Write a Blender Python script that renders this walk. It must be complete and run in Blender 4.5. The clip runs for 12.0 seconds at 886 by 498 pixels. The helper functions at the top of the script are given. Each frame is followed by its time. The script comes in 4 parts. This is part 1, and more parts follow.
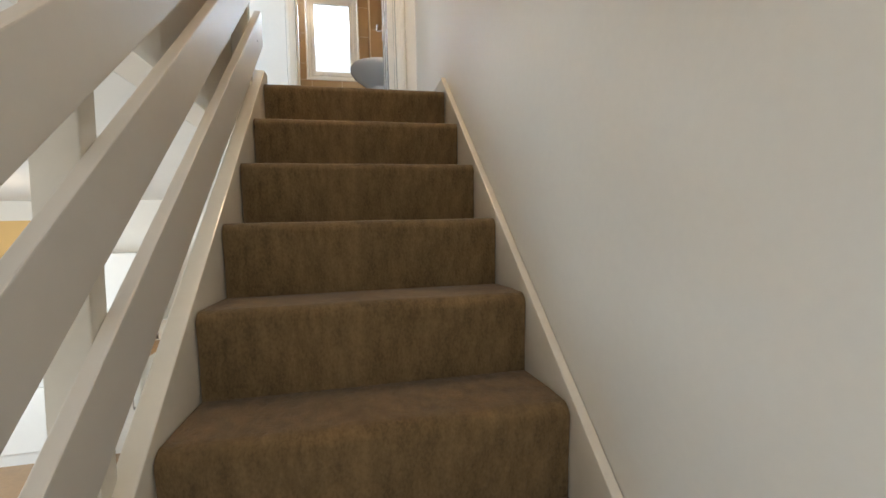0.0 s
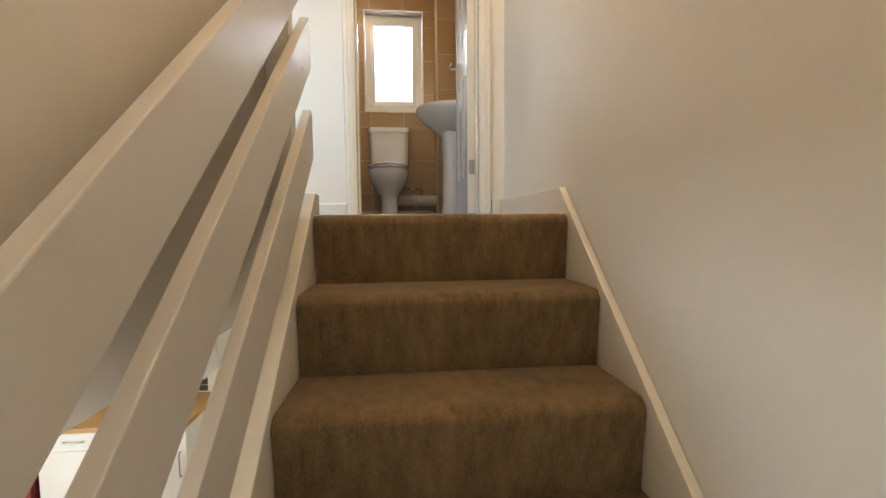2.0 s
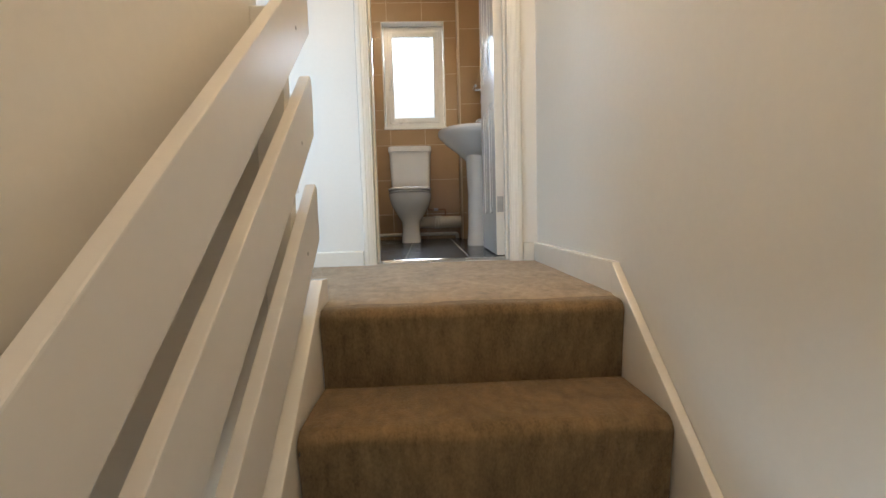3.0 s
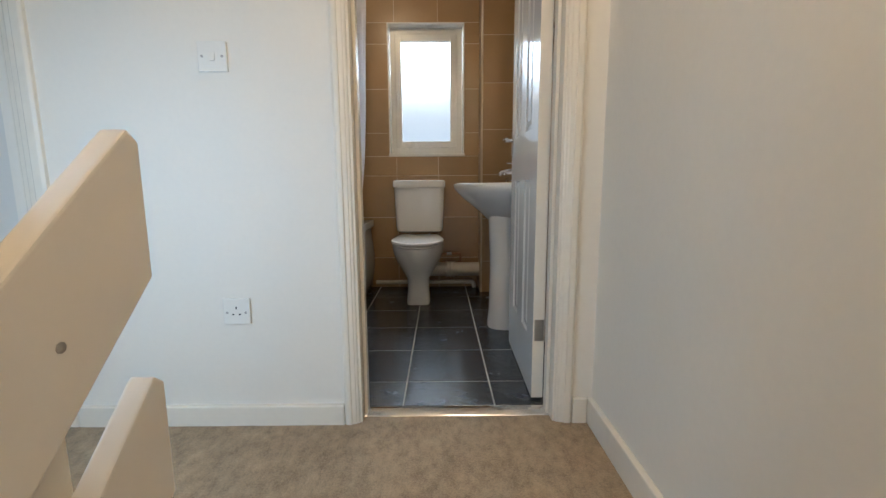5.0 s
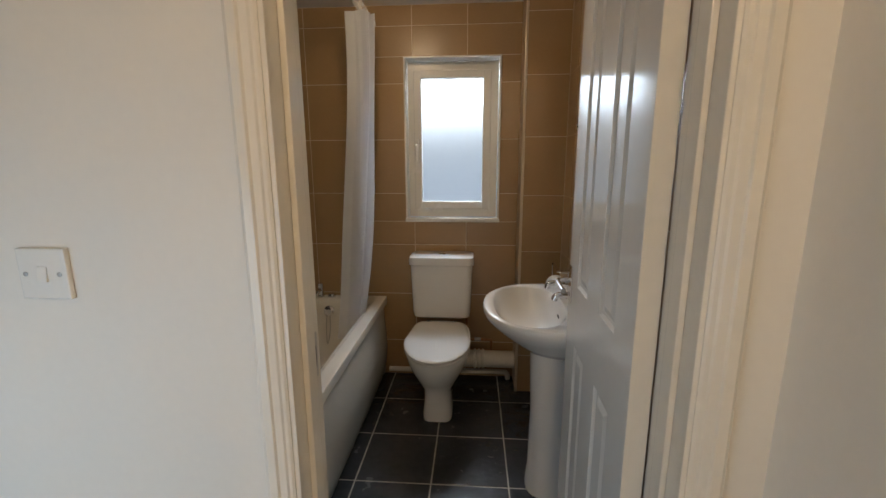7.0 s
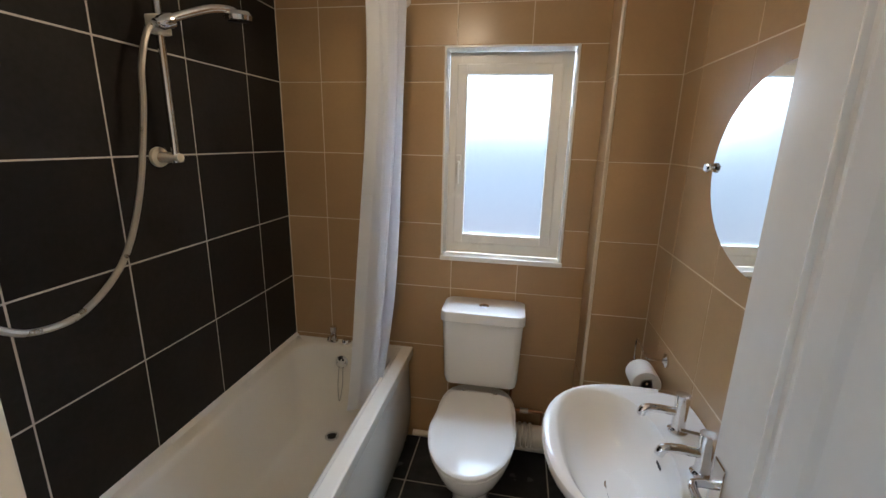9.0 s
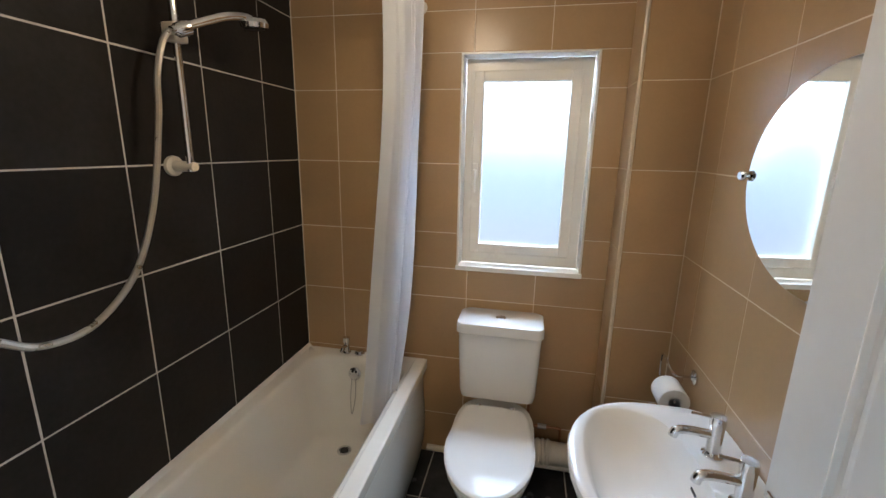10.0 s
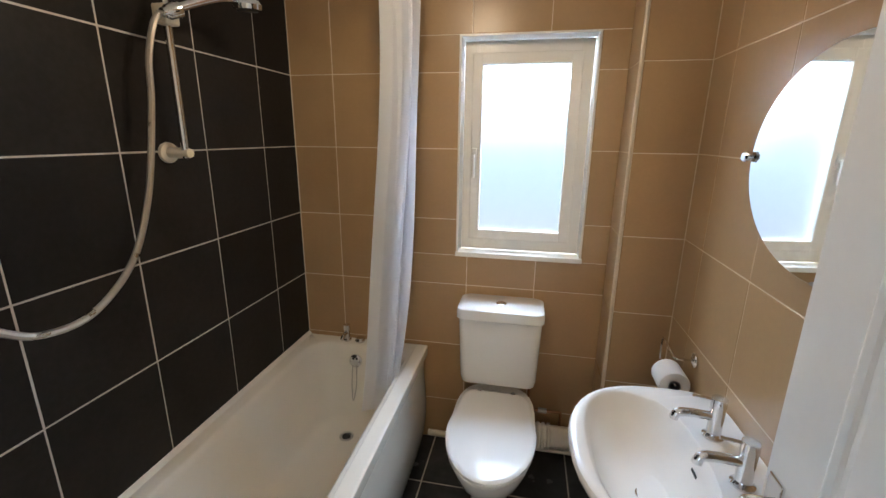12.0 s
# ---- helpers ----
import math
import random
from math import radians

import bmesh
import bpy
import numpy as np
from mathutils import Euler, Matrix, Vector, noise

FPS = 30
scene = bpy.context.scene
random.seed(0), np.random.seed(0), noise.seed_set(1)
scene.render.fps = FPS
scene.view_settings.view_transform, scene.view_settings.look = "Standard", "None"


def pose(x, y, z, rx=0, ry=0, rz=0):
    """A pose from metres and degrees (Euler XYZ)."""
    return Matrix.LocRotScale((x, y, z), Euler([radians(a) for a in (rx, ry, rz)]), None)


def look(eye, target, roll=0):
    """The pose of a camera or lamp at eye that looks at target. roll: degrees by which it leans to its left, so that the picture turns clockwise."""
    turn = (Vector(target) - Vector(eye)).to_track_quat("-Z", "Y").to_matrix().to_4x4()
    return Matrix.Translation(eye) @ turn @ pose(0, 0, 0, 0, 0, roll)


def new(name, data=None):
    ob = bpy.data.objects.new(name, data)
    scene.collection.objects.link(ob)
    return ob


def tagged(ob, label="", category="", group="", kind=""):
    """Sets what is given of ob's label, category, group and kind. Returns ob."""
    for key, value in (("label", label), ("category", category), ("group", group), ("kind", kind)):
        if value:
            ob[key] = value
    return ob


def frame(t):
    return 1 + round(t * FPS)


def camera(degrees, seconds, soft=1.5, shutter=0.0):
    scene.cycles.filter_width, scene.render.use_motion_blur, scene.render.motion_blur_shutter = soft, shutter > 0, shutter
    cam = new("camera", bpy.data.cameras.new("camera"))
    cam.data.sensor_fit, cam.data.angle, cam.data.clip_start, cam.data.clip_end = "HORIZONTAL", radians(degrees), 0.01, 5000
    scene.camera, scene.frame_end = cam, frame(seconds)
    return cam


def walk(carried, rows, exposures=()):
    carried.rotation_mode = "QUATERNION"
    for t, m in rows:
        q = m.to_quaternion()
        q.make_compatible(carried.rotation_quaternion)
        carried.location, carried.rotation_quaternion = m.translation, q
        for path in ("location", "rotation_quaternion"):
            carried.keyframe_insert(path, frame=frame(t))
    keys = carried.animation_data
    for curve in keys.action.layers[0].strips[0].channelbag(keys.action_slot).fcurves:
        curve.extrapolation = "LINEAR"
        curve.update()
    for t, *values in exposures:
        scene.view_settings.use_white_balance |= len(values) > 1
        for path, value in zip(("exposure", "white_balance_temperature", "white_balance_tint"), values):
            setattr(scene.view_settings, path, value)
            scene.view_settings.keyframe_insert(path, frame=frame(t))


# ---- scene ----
cam = camera(92.6, 12.0)
PATH = [
    (0, (-0.016, -2.909, -0.662), (0.396, -0.954, -0.748), -1.5),
    (0.5, (-0.052, -2.74, -0.518), (0.233, -0.761, -0.569), -0.8),
    (1, (-0.081, -2.613, -0.375), (0.16, -0.629, -0.47), 0.6),
    (1.5, (-0.069, -2.455, -0.201), (0.106, -0.466, -0.316), 0.1),
    (2, (-0.1, -2.267, -0.027), (0.086, -0.28, -0.166), -0.5),
    (2.5, (-0.104, -2.146, 0.085), (0.038, -0.157, -0.071), -1.0),
    (3, (-0.089, -2.035, 0.224), (-0.016, -0.043, 0.061), -1.6),
    (3.5, (-0.126, -1.841, 0.346), (-0.04, 0.144, 0.12), -1.5),
    (3.7, (-0.125, -1.785, 0.402), (-0.046, 0.2, 0.171), -1.5),
    (5.3, (-0.035, -1.235, 0.868), (-0.05, 0.744, 0.566), -0.2),
    (5.5, (-0.02, -1.161, 0.919), (-0.055, 0.817, 0.624), -0.2),
    (6, (-0.028, -0.973, 1.074), (-0.095, 0.995, 0.723), -0.1),
    (6.5, (-0.059, -0.813, 1.234), (-0.134, 1.153, 0.869), 0.0),
    (7, (-0.033, -0.639, 1.349), (-0.176, 1.318, 0.96), -0.2),
    (7.5, (-0.063, -0.452, 1.448), (-0.265, 1.498, 1.052), 0.1),
    (7.7, (-0.072, -0.365, 1.468), (-0.311, 1.583, 1.072), 0.3),
    (9.3, (-0.112, 0.012, 1.565), (-0.471, 1.915, 1.064), 1.2),
    (9.5, (-0.124, 0.019, 1.559), (-0.502, 1.921, 1.071), 1.1),
    (10, (-0.132, 0.026, 1.558), (-0.513, 1.936, 1.101), 1.1),
    (10.5, (-0.129, 0.031, 1.551), (-0.506, 1.957, 1.165), 1.2),
    (11, (-0.137, 0.028, 1.553), (-0.516, 1.956, 1.18), 1.1),
    (11.5, (-0.14, 0.027, 1.561), (-0.516, 1.946, 1.14), 0.9),
    (12, (-0.137, 0.034, 1.549), (-0.509, 1.931, 1.036), 0.6),
]
EXPO = ((0, 0.15, 6200, 10), (1.5, 0.1, 6900, 12), (2.5, 0.17, 6700, 11), (3.0, 0.15, 6150, 10), (3.5, 0.13, 6000, 10), (5.5, -0.45, 6100, 9), (6.5, -0.65, 6500, 10), (7.5, -0.78, 6550, 13), (9.5, 0.0, 5650, 10), (12, 0.2, 5750, 10))
P_WIN, P_LAND, P_KIT, P_FRONT_FILL, P_BULB, P_KFILL, P_BBULB, P_OUT = 46, 11, 130, 6, 29, 8, 10.5, 0.9
HOSE_LINE = [(-1.13, 1.13, 1.872), (-1.14, 1.104, 1.833), (-1.14, 1.072, 1.74), (-1.14, 1.057, 1.623), (-1.14, 1.004, 1.396), (-1.14, 0.921, 1.225), (-1.14, 0.796, 1.131), (-1.14, 0.681, 1.128), (-1.14, 0.607, 1.171)]
walk(cam, [(t, look(e, g, r)) for t, e, g, r in PATH], exposures=EXPO)

# ---- light ----
world = bpy.data.worlds.new("sky")
scene.world = world
world.use_nodes = True
wn = world.node_tree
sky = wn.nodes.new("ShaderNodeTexSky")
sky.sky_type = "NISHITA"
sky.sun_disc = False
sky.sun_elevation = radians(38)
sky.sun_rotation = radians(200)
wn.links.new(sky.outputs[0], wn.nodes["Background"].inputs[0])
wn.nodes["Background"].inputs[1].default_value = 0.12


def lamp(name, kind, m, energy, color, size=0.1, size_y=None, angle=None):
    d = bpy.data.lights.new(name, kind)
    d.energy, d.color = energy, color
    if kind == "AREA":
        d.shape, d.size, d.size_y = "RECTANGLE", size, size_y or size
    elif kind == "POINT":
        d.shadow_soft_size = size
    elif kind == "SUN":
        d.angle = radians(angle)
    ob = new(name, d)
    ob.matrix_world = m
    return ob


lamp("sun", "SUN", look((3, -9, 9), (0, 0, 0)), 1.0, (1, 0.96, 0.9), angle=10)
DAY = (0.80, 0.90, 1.0)
WARM = (1.0, 0.74, 0.45)
lamp("bathroom_window_daylight", "AREA", look((-0.165, 2.55, 2.02), (-0.30, 0.95, 0.95)), P_WIN, (0.74, 0.87, 1.0), 1.0, 0.6)
# Daylight on the door wall, from an added opening out of view.
lamp("landing_opening_daylight", "AREA", look((-1.035, -1.0, 0.80), (-0.75, 0.0, 0.25)), P_LAND, (0.58, 0.79, 1.0), 0.7, 1.0)
lamp("kitchen_window_daylight", "AREA", look((-4.55, -1.2, -1.3), (0, -1.2, -1.4)), P_KIT, (0.80, 0.92, 1.0), 2.2, 1.3)
# Added fill from behind the stairs; no source is known there.
lamp("front_fill", "AREA", look((0.0, -4.55, -0.2), (0, 0, 0.0)), P_FRONT_FILL, (0.93, 0.96, 1.0), 0.8, 1.5)
lamp("landing_bulb", "POINT", look((0.15, -1.28, 2.08), (0, 0, 0)), P_BULB, WARM, 0.06)
# Added warm fill for the kitchen; it stands for no known lamp.
lamp("kitchen_fill", "POINT", look((-2.6, 0.2, -0.5), (0, 0, -2)), P_KFILL, WARM, 0.06)
lamp("bathroom_bulb", "POINT", look((-0.44, 1.05, 2.17), (0, 0, 0)), P_BBULB, (1.0, 0.76, 0.48), 0.06)


# ---- materials ----
def material(name, color, rough=0.5, metal=0.0, scale=8.0, vary=0.12, fine=120.0, bump=0.15, dist=0.002,
             coat=0.0, per_object=0.0, stain=None, rough_vary=0.1, trans=0.0, sheen=0.0, sub=0.0):
    m = bpy.data.materials.new(name)
    m.use_nodes = True
    nt = m.node_tree
    b = nt.nodes["Principled BSDF"]
    L = nt.links.new
    tc = nt.nodes.new("ShaderNodeNewGeometry" if per_object else "ShaderNodeTexCoord")
    where = "Position" if per_object else "Object"
    n1 = nt.nodes.new("ShaderNodeTexNoise")
    n1.inputs["Scale"].default_value, n1.inputs["Detail"].default_value = scale, 6
    n2 = nt.nodes.new("ShaderNodeTexNoise")
    n2.inputs["Scale"].default_value, n2.inputs["Detail"].default_value = fine, 4
    L(tc.outputs[where], n1.inputs["Vector"])
    L(tc.outputs[where], n2.inputs["Vector"])
    ramp = nt.nodes.new("ShaderNodeValToRGB")
    lo = [c * max(0.0, 1 - 1.6 * vary) for c in color]
    hi = [min(1, c * (1 + 1.6 * vary)) for c in color]
    if stain:
        lo = list(stain)
    ramp.color_ramp.elements[0].color = (*lo, 1)
    ramp.color_ramp.elements[1].color = (*hi, 1)
    ramp.color_ramp.elements[0].position, ramp.color_ramp.elements[1].position = 0.15, 0.85
    mixf = nt.nodes.new("ShaderNodeMath")
    mixf.operation = "MULTIPLY_ADD"
    mixf.inputs[1].default_value, mixf.inputs[2].default_value = 0.35, 0.0
    L(n2.outputs[0], mixf.inputs[0])
    add = nt.nodes.new("ShaderNodeMath")
    add.operation = "MULTIPLY_ADD"
    add.inputs[1].default_value = 0.65
    L(n1.outputs[0], add.inputs[0])
    L(mixf.outputs[0], add.inputs[2])
    L(add.outputs[0], ramp.inputs[0])
    out = ramp.outputs[0]
    if per_object:
        info = nt.nodes.new("ShaderNodeObjectInfo")
        hsv = nt.nodes.new("ShaderNodeHueSaturation")
        mr = nt.nodes.new("ShaderNodeMapRange")
        mr.inputs["To Min"].default_value, mr.inputs["To Max"].default_value = 1 - per_object, 1 + per_object
        L(info.outputs["Random"], mr.inputs["Value"])
        L(mr.outputs[0], hsv.inputs["Value"])
        L(out, hsv.inputs["Color"])
        out = hsv.outputs[0]
    L(out, b.inputs["Base Color"])
    rr = nt.nodes.new("ShaderNodeMapRange")
    rr.inputs["To Min"].default_value, rr.inputs["To Max"].default_value = max(0.02, rough - rough_vary), min(1, rough + rough_vary)
    L(n1.outputs[0], rr.inputs["Value"])
    L(rr.outputs[0], b.inputs["Roughness"])
    b.inputs["Metallic"].default_value = metal
    b.inputs["Coat Weight"].default_value = coat
    b.inputs["Transmission Weight"].default_value = trans
    if sheen:
        b.inputs["Sheen Weight"].default_value = sheen
        b.inputs["Sheen Roughness"].default_value = 0.5
    if bump:
        bp = nt.nodes.new("ShaderNodeBump")
        bp.inputs["Strength"].default_value, bp.inputs["Distance"].default_value = bump, dist
        L(add.outputs[0], bp.inputs["Height"])
        L(bp.outputs[0], b.inputs["Normal"])
    return m


WALL = material("cream_wall_paint", (0.80, 0.755, 0.68), 0.55, scale=2.5, vary=0.03, fine=60, bump=0.25, dist=0.004)
CEIL = material("white_ceiling_paint", (0.82, 0.81, 0.78), 0.8, scale=3, vary=0.03, bump=0.2)
GLOSS = material("cream_gloss_paint", (0.80, 0.745, 0.65), 0.22, scale=5, vary=0.04, fine=40, bump=0.3, dist=0.002)
DOORPAINT = material("white_satin_door_paint", (0.74, 0.72, 0.68), 0.11, scale=5, vary=0.03, fine=45, bump=0.10, dist=0.001, rough_vary=0.03)
BOARD = material("painted_rail_boards", (0.74, 0.70, 0.645), 0.32, scale=4, vary=0.03, fine=35, bump=0.12, dist=0.002, rough_vary=0.04)
# Board edges with the bulb's warm light put into the colour; not used.
EDGE = material("lit_board_edge", (0.80, 0.72, 0.58), 0.38, scale=14, vary=0.10, fine=90, bump=0.4)


def carpet_material(name, color):
    """Cut pile: fine fibres, brushed clumps and broad worn patches."""
    m = bpy.data.materials.new(name)
    m.use_nodes = True
    nt = m.node_tree
    b = nt.nodes["Principled BSDF"]
    L = nt.links.new
    tc = nt.nodes.new("ShaderNodeTexCoord")
    total = None
    for scale, stretch, detail, share in ((6.0, (1, 1, 1), 3, 0.30), (34.0, (1.0, 0.6, 0.28), 5, 0.42), (170.0, (1, 1, 0.6), 3, 0.32)):
        mp = nt.nodes.new("ShaderNodeMapping")
        mp.inputs["Scale"].default_value = stretch
        nz = nt.nodes.new("ShaderNodeTexNoise")
        nz.inputs["Scale"].default_value, nz.inputs["Detail"].default_value, nz.inputs["Roughness"].default_value = scale, detail, 0.65
        L(tc.outputs["Object"], mp.inputs["Vector"])
        L(mp.outputs[0], nz.inputs["Vector"])
        ad = nt.nodes.new("ShaderNodeMath")
        ad.operation = "MULTIPLY_ADD"
        ad.inputs[1].default_value, ad.inputs[2].default_value = share, 0.0
        L(nz.outputs[0], ad.inputs[0])
        if total:
            L(total, ad.inputs[2])
        total = ad.outputs[0]
    rp = nt.nodes.new("ShaderNodeValToRGB")
    e = rp.color_ramp.elements
    e[0].position, e[0].color = 0.36, (*[c * 0.52 for c in color], 1)
    e[1].position, e[1].color = 0.64, (*[c * 1.38 for c in color], 1)
    L(total, rp.inputs[0])
    L(rp.outputs[0], b.inputs["Base Color"])
    b.inputs["Roughness"].default_value = 0.98
    b.inputs["Specular IOR Level"].default_value = 0.15
    b.inputs["Sheen Weight"].default_value = 0.18
    b.inputs["Sheen Roughness"].default_value = 0.5
    bp = nt.nodes.new("ShaderNodeBump")
    bp.inputs["Strength"].default_value, bp.inputs["Distance"].default_value = 0.9, 0.008
    L(total, bp.inputs["Height"])
    L(bp.outputs[0], b.inputs["Normal"])
    return m


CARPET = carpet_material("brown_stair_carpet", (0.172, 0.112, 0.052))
# Same carpet as the stairs, the landing's daylight lightened into its colour.
LIT_CARPET = carpet_material("landing_carpet", (0.315, 0.232, 0.148))
BLACK = material("black_wall_tile", (0.0175, 0.0148, 0.0132), 0.45, scale=6, vary=0.35, fine=60, bump=0.25, dist=0.002, per_object=0.15)
BEIGE = material("beige_wall_tile", (0.385, 0.246, 0.120), 0.30, scale=5, vary=0.07, fine=70, bump=0.05, dist=0.001, per_object=0.05, rough_vary=0.03)
BLACK.node_tree.nodes["Principled BSDF"].inputs["Specular IOR Level"].default_value = 0.16
SLATE = material("dark_slate_floor_tile", (0.028, 0.031, 0.036), 0.24, scale=9, vary=0.4, fine=30, bump=0.8, dist=0.006, per_object=0.15)
DARK_GROUT = material("grey_floor_grout", (0.36, 0.34, 0.30), 0.9, scale=20, vary=0.2, bump=0.4)
TAN_GROUT = material("beige_grout", (0.70, 0.60, 0.46), 0.9, scale=20, vary=0.12, bump=0.4)
GROUT = material("pale_grout", (0.56, 0.52, 0.46), 0.9, scale=20, vary=0.15, bump=0.4)
# Lighter than the tiles: light on the casing's side face, put into colour.
CASING_SIDE = material("lit_casing_side", (0.66, 0.56, 0.43), 0.3, scale=9, vary=0.08, bump=0.05)
CERAMIC = material("white_ceramic", (0.80, 0.79, 0.77), 0.08, scale=3, vary=0.015, bump=0.0, coat=0.3, rough_vary=0.03)
ACRYLIC = material("cream_white_acrylic", (0.86, 0.825, 0.75), 0.12, scale=3, vary=0.02, bump=0.0, coat=0.3, rough_vary=0.04)
CHROME = material("chrome", (0.75, 0.75, 0.76), 0.09, 1.0, scale=12, vary=0.05, bump=0.0, rough_vary=0.04)
STEEL = material("dull_steel", (0.42, 0.40, 0.37), 0.35, 1.0, scale=20, vary=0.12, bump=0.1)
HOSE = material("ribbed_metal_hose", (0.55, 0.51, 0.44), 0.3, 0.85, scale=20, vary=0.1, fine=300, bump=0.8, dist=0.003)
PVC = material("white_upvc", (0.81, 0.785, 0.73), 0.25, scale=4, vary=0.03, bump=0.05)
PLASTIC = material("ivory_plastic", (0.72, 0.64, 0.50), 0.35, scale=10, vary=0.05, bump=0.05)
PIPE = material("white_waste_pipe", (0.68, 0.63, 0.54), 0.35, scale=9, vary=0.1, bump=0.1)
PAPER = material("white_tissue_paper", (0.84, 0.83, 0.80), 0.95, scale=20, vary=0.04, fine=200, bump=0.5)
WOOD = material("oak_worktop", (0.50, 0.28, 0.11), 0.35, scale=6, vary=0.22, fine=50, bump=0.2)
FLOORWOOD = material("laminate_floor", (0.42, 0.27, 0.14), 0.4, scale=4, vary=0.2, fine=40, bump=0.2, per_object=0.1)
UNIT = material("white_kitchen_door", (0.80, 0.78, 0.73), 0.35, scale=4, vary=0.03, bump=0.1)
BROWN_TILE = material("dark_brown_wall_tile", (0.055, 0.035, 0.022), 0.25, scale=9, vary=0.3, bump=0.2, per_object=0.15)
YELLOW = material("warm_yellow_wall", (0.72, 0.47, 0.18), 0.7, scale=4, vary=0.04, bump=0.2)
RED = material("dark_red_enamel", (0.20, 0.012, 0.016), 0.15, scale=5, vary=0.1, bump=0.0, coat=0.5)
BLACKGLASS = material("black_oven_glass", (0.010, 0.010, 0.011), 0.08, scale=5, vary=0.2, bump=0.0)
RUBBER = material("black_rubber", (0.02, 0.02, 0.02), 0.6, scale=20, vary=0.2)
COPPER = material("aged_copper_pipe", (0.32, 0.16, 0.08), 0.4, 0.8, scale=20, vary=0.25)
MIRROR = material("mirror_silver", (0.90, 0.92, 0.91), 0.02, 1.0, scale=3, vary=0.01, bump=0.0, rough_vary=0.005)
SLOT = material("dark_slot", (0.02, 0.02, 0.02), 0.7, scale=20, vary=0.1)


def curtain_material():
    m = material("white_curtain_fabric", (0.88, 0.88, 0.88), 0.8, scale=6, vary=0.03, fine=260, bump=0.3, dist=0.001)
    nt = m.node_tree
    b = nt.nodes["Principled BSDF"]
    tr = nt.nodes.new("ShaderNodeBsdfTranslucent")
    tr.inputs[0].default_value = (0.90, 0.92, 0.96, 1)
    mx = nt.nodes.new("ShaderNodeMixShader")
    mx.inputs[0].default_value = 0.6
    nt.links.new(b.outputs[0], mx.inputs[1])
    nt.links.new(tr.outputs[0], mx.inputs[2])
    nt.links.new(mx.outputs[0], nt.nodes["Material Output"].inputs[0])
    return m


CURTAIN = curtain_material()


def frosted_material():
    m = material("frosted_glass", (0.93, 0.97, 1.0), 0.55, scale=30, vary=0.02, fine=200, bump=0.5, dist=0.002, trans=1.0, rough_vary=0.05)
    m.node_tree.nodes["Principled BSDF"].inputs["IOR"].default_value = 1.3
    return m


FROST = frosted_material()


def outdoor_material():
    """Bright overcast outdoors, seen blurred: white sky, hazy trees, a pinkish wall low down."""
    m = bpy.data.materials.new("hazy_outdoors")
    m.use_nodes = True
    nt = m.node_tree
    nt.nodes.remove(nt.nodes["Principled BSDF"])
    em = nt.nodes.new("ShaderNodeEmission")
    tc = nt.nodes.new("ShaderNodeTexCoord")
    sp = nt.nodes.new("ShaderNodeSeparateXYZ")
    nz = nt.nodes.new("ShaderNodeTexNoise")
    nz.inputs["Scale"].default_value = 0.5
    ad = nt.nodes.new("ShaderNodeMath")
    ad.operation = "MULTIPLY_ADD"
    ad.inputs[1].default_value = 1.6
    mr = nt.nodes.new("ShaderNodeMapRange")
    mr.inputs["From Min"].default_value, mr.inputs["From Max"].default_value = -4.0, 5.0
    rp = nt.nodes.new("ShaderNodeValToRGB")
    e = rp.color_ramp.elements
    e[0].position, e[0].color = 0.30, (0.62, 0.52, 0.50, 1)
    e[1].position, e[1].color = 0.85, (1.0, 1.0, 1.0, 1)
    for p, c in ((0.42, (0.76, 0.72, 0.80, 1)), (0.52, (0.48, 0.64, 0.88, 1)), (0.64, (0.52, 0.76, 1.0, 1))):
        q = e.new(p)
        q.color = c
    L = nt.links.new
    L(tc.outputs["Object"], sp.inputs[0])
    L(tc.outputs["Object"], nz.inputs["Vector"])
    L(nz.outputs[0], ad.inputs[0])
    L(sp.outputs["Z"], ad.inputs[2])
    L(ad.outputs[0], mr.inputs["Value"])
    L(mr.outputs[0], rp.inputs[0])
    L(rp.outputs[0], em.inputs["Color"])
    em.inputs["Strength"].default_value = P_OUT
    L(em.outputs[0], nt.nodes["Material Output"].inputs[0])
    return m


OUTDOOR = outdoor_material()


# ---- mesh helpers ----
def part(name, bm, mat, parent=None, label="", smooth=False):
    """One mesh object from bm; under parent, if given."""
    me = bpy.data.meshes.new(name)
    bmesh.ops.recalc_face_normals(bm, faces=bm.faces)
    bm.to_mesh(me)
    bm.free()
    me.materials.append(mat)
    if smooth:
        for p in me.polygons:
            p.use_smooth = True
        me.set_sharp_from_angle(angle=radians(40))
    ob = new(name, me)
    ob.parent = parent
    if label:
        ob["label"] = label
    return ob


def thing(name, label, category, kind="", group="", at=(0, 0, 0)):
    ob = new(name)
    ob.location = at
    ob.empty_display_size = 0.05
    return tagged(ob, label, category, group, kind)


def box(x0, x1, y0, y1, z0, z1, bevel=0.0, seg=2, bm=None):
    own = bm is None
    b = bmesh.new()
    bmesh.ops.create_cube(b, size=1)
    bmesh.ops.scale(b, vec=(x1 - x0, y1 - y0, z1 - z0), verts=b.verts)
    bmesh.ops.translate(b, vec=((x0 + x1) / 2, (y0 + y1) / 2, (z0 + z1) / 2), verts=b.verts)
    if bevel:
        bmesh.ops.bevel(b, geom=b.edges[:], offset=bevel, segments=seg, affect="EDGES", profile=0.6)
    if own:
        return b
    join(bm, b)
    return bm


def join(bm, other):
    m = {}
    for v in other.verts:
        m[v] = bm.verts.new(v.co)
    for f in other.faces:
        bm.faces.new([m[v] for v in f.verts])
    other.free()
    return bm


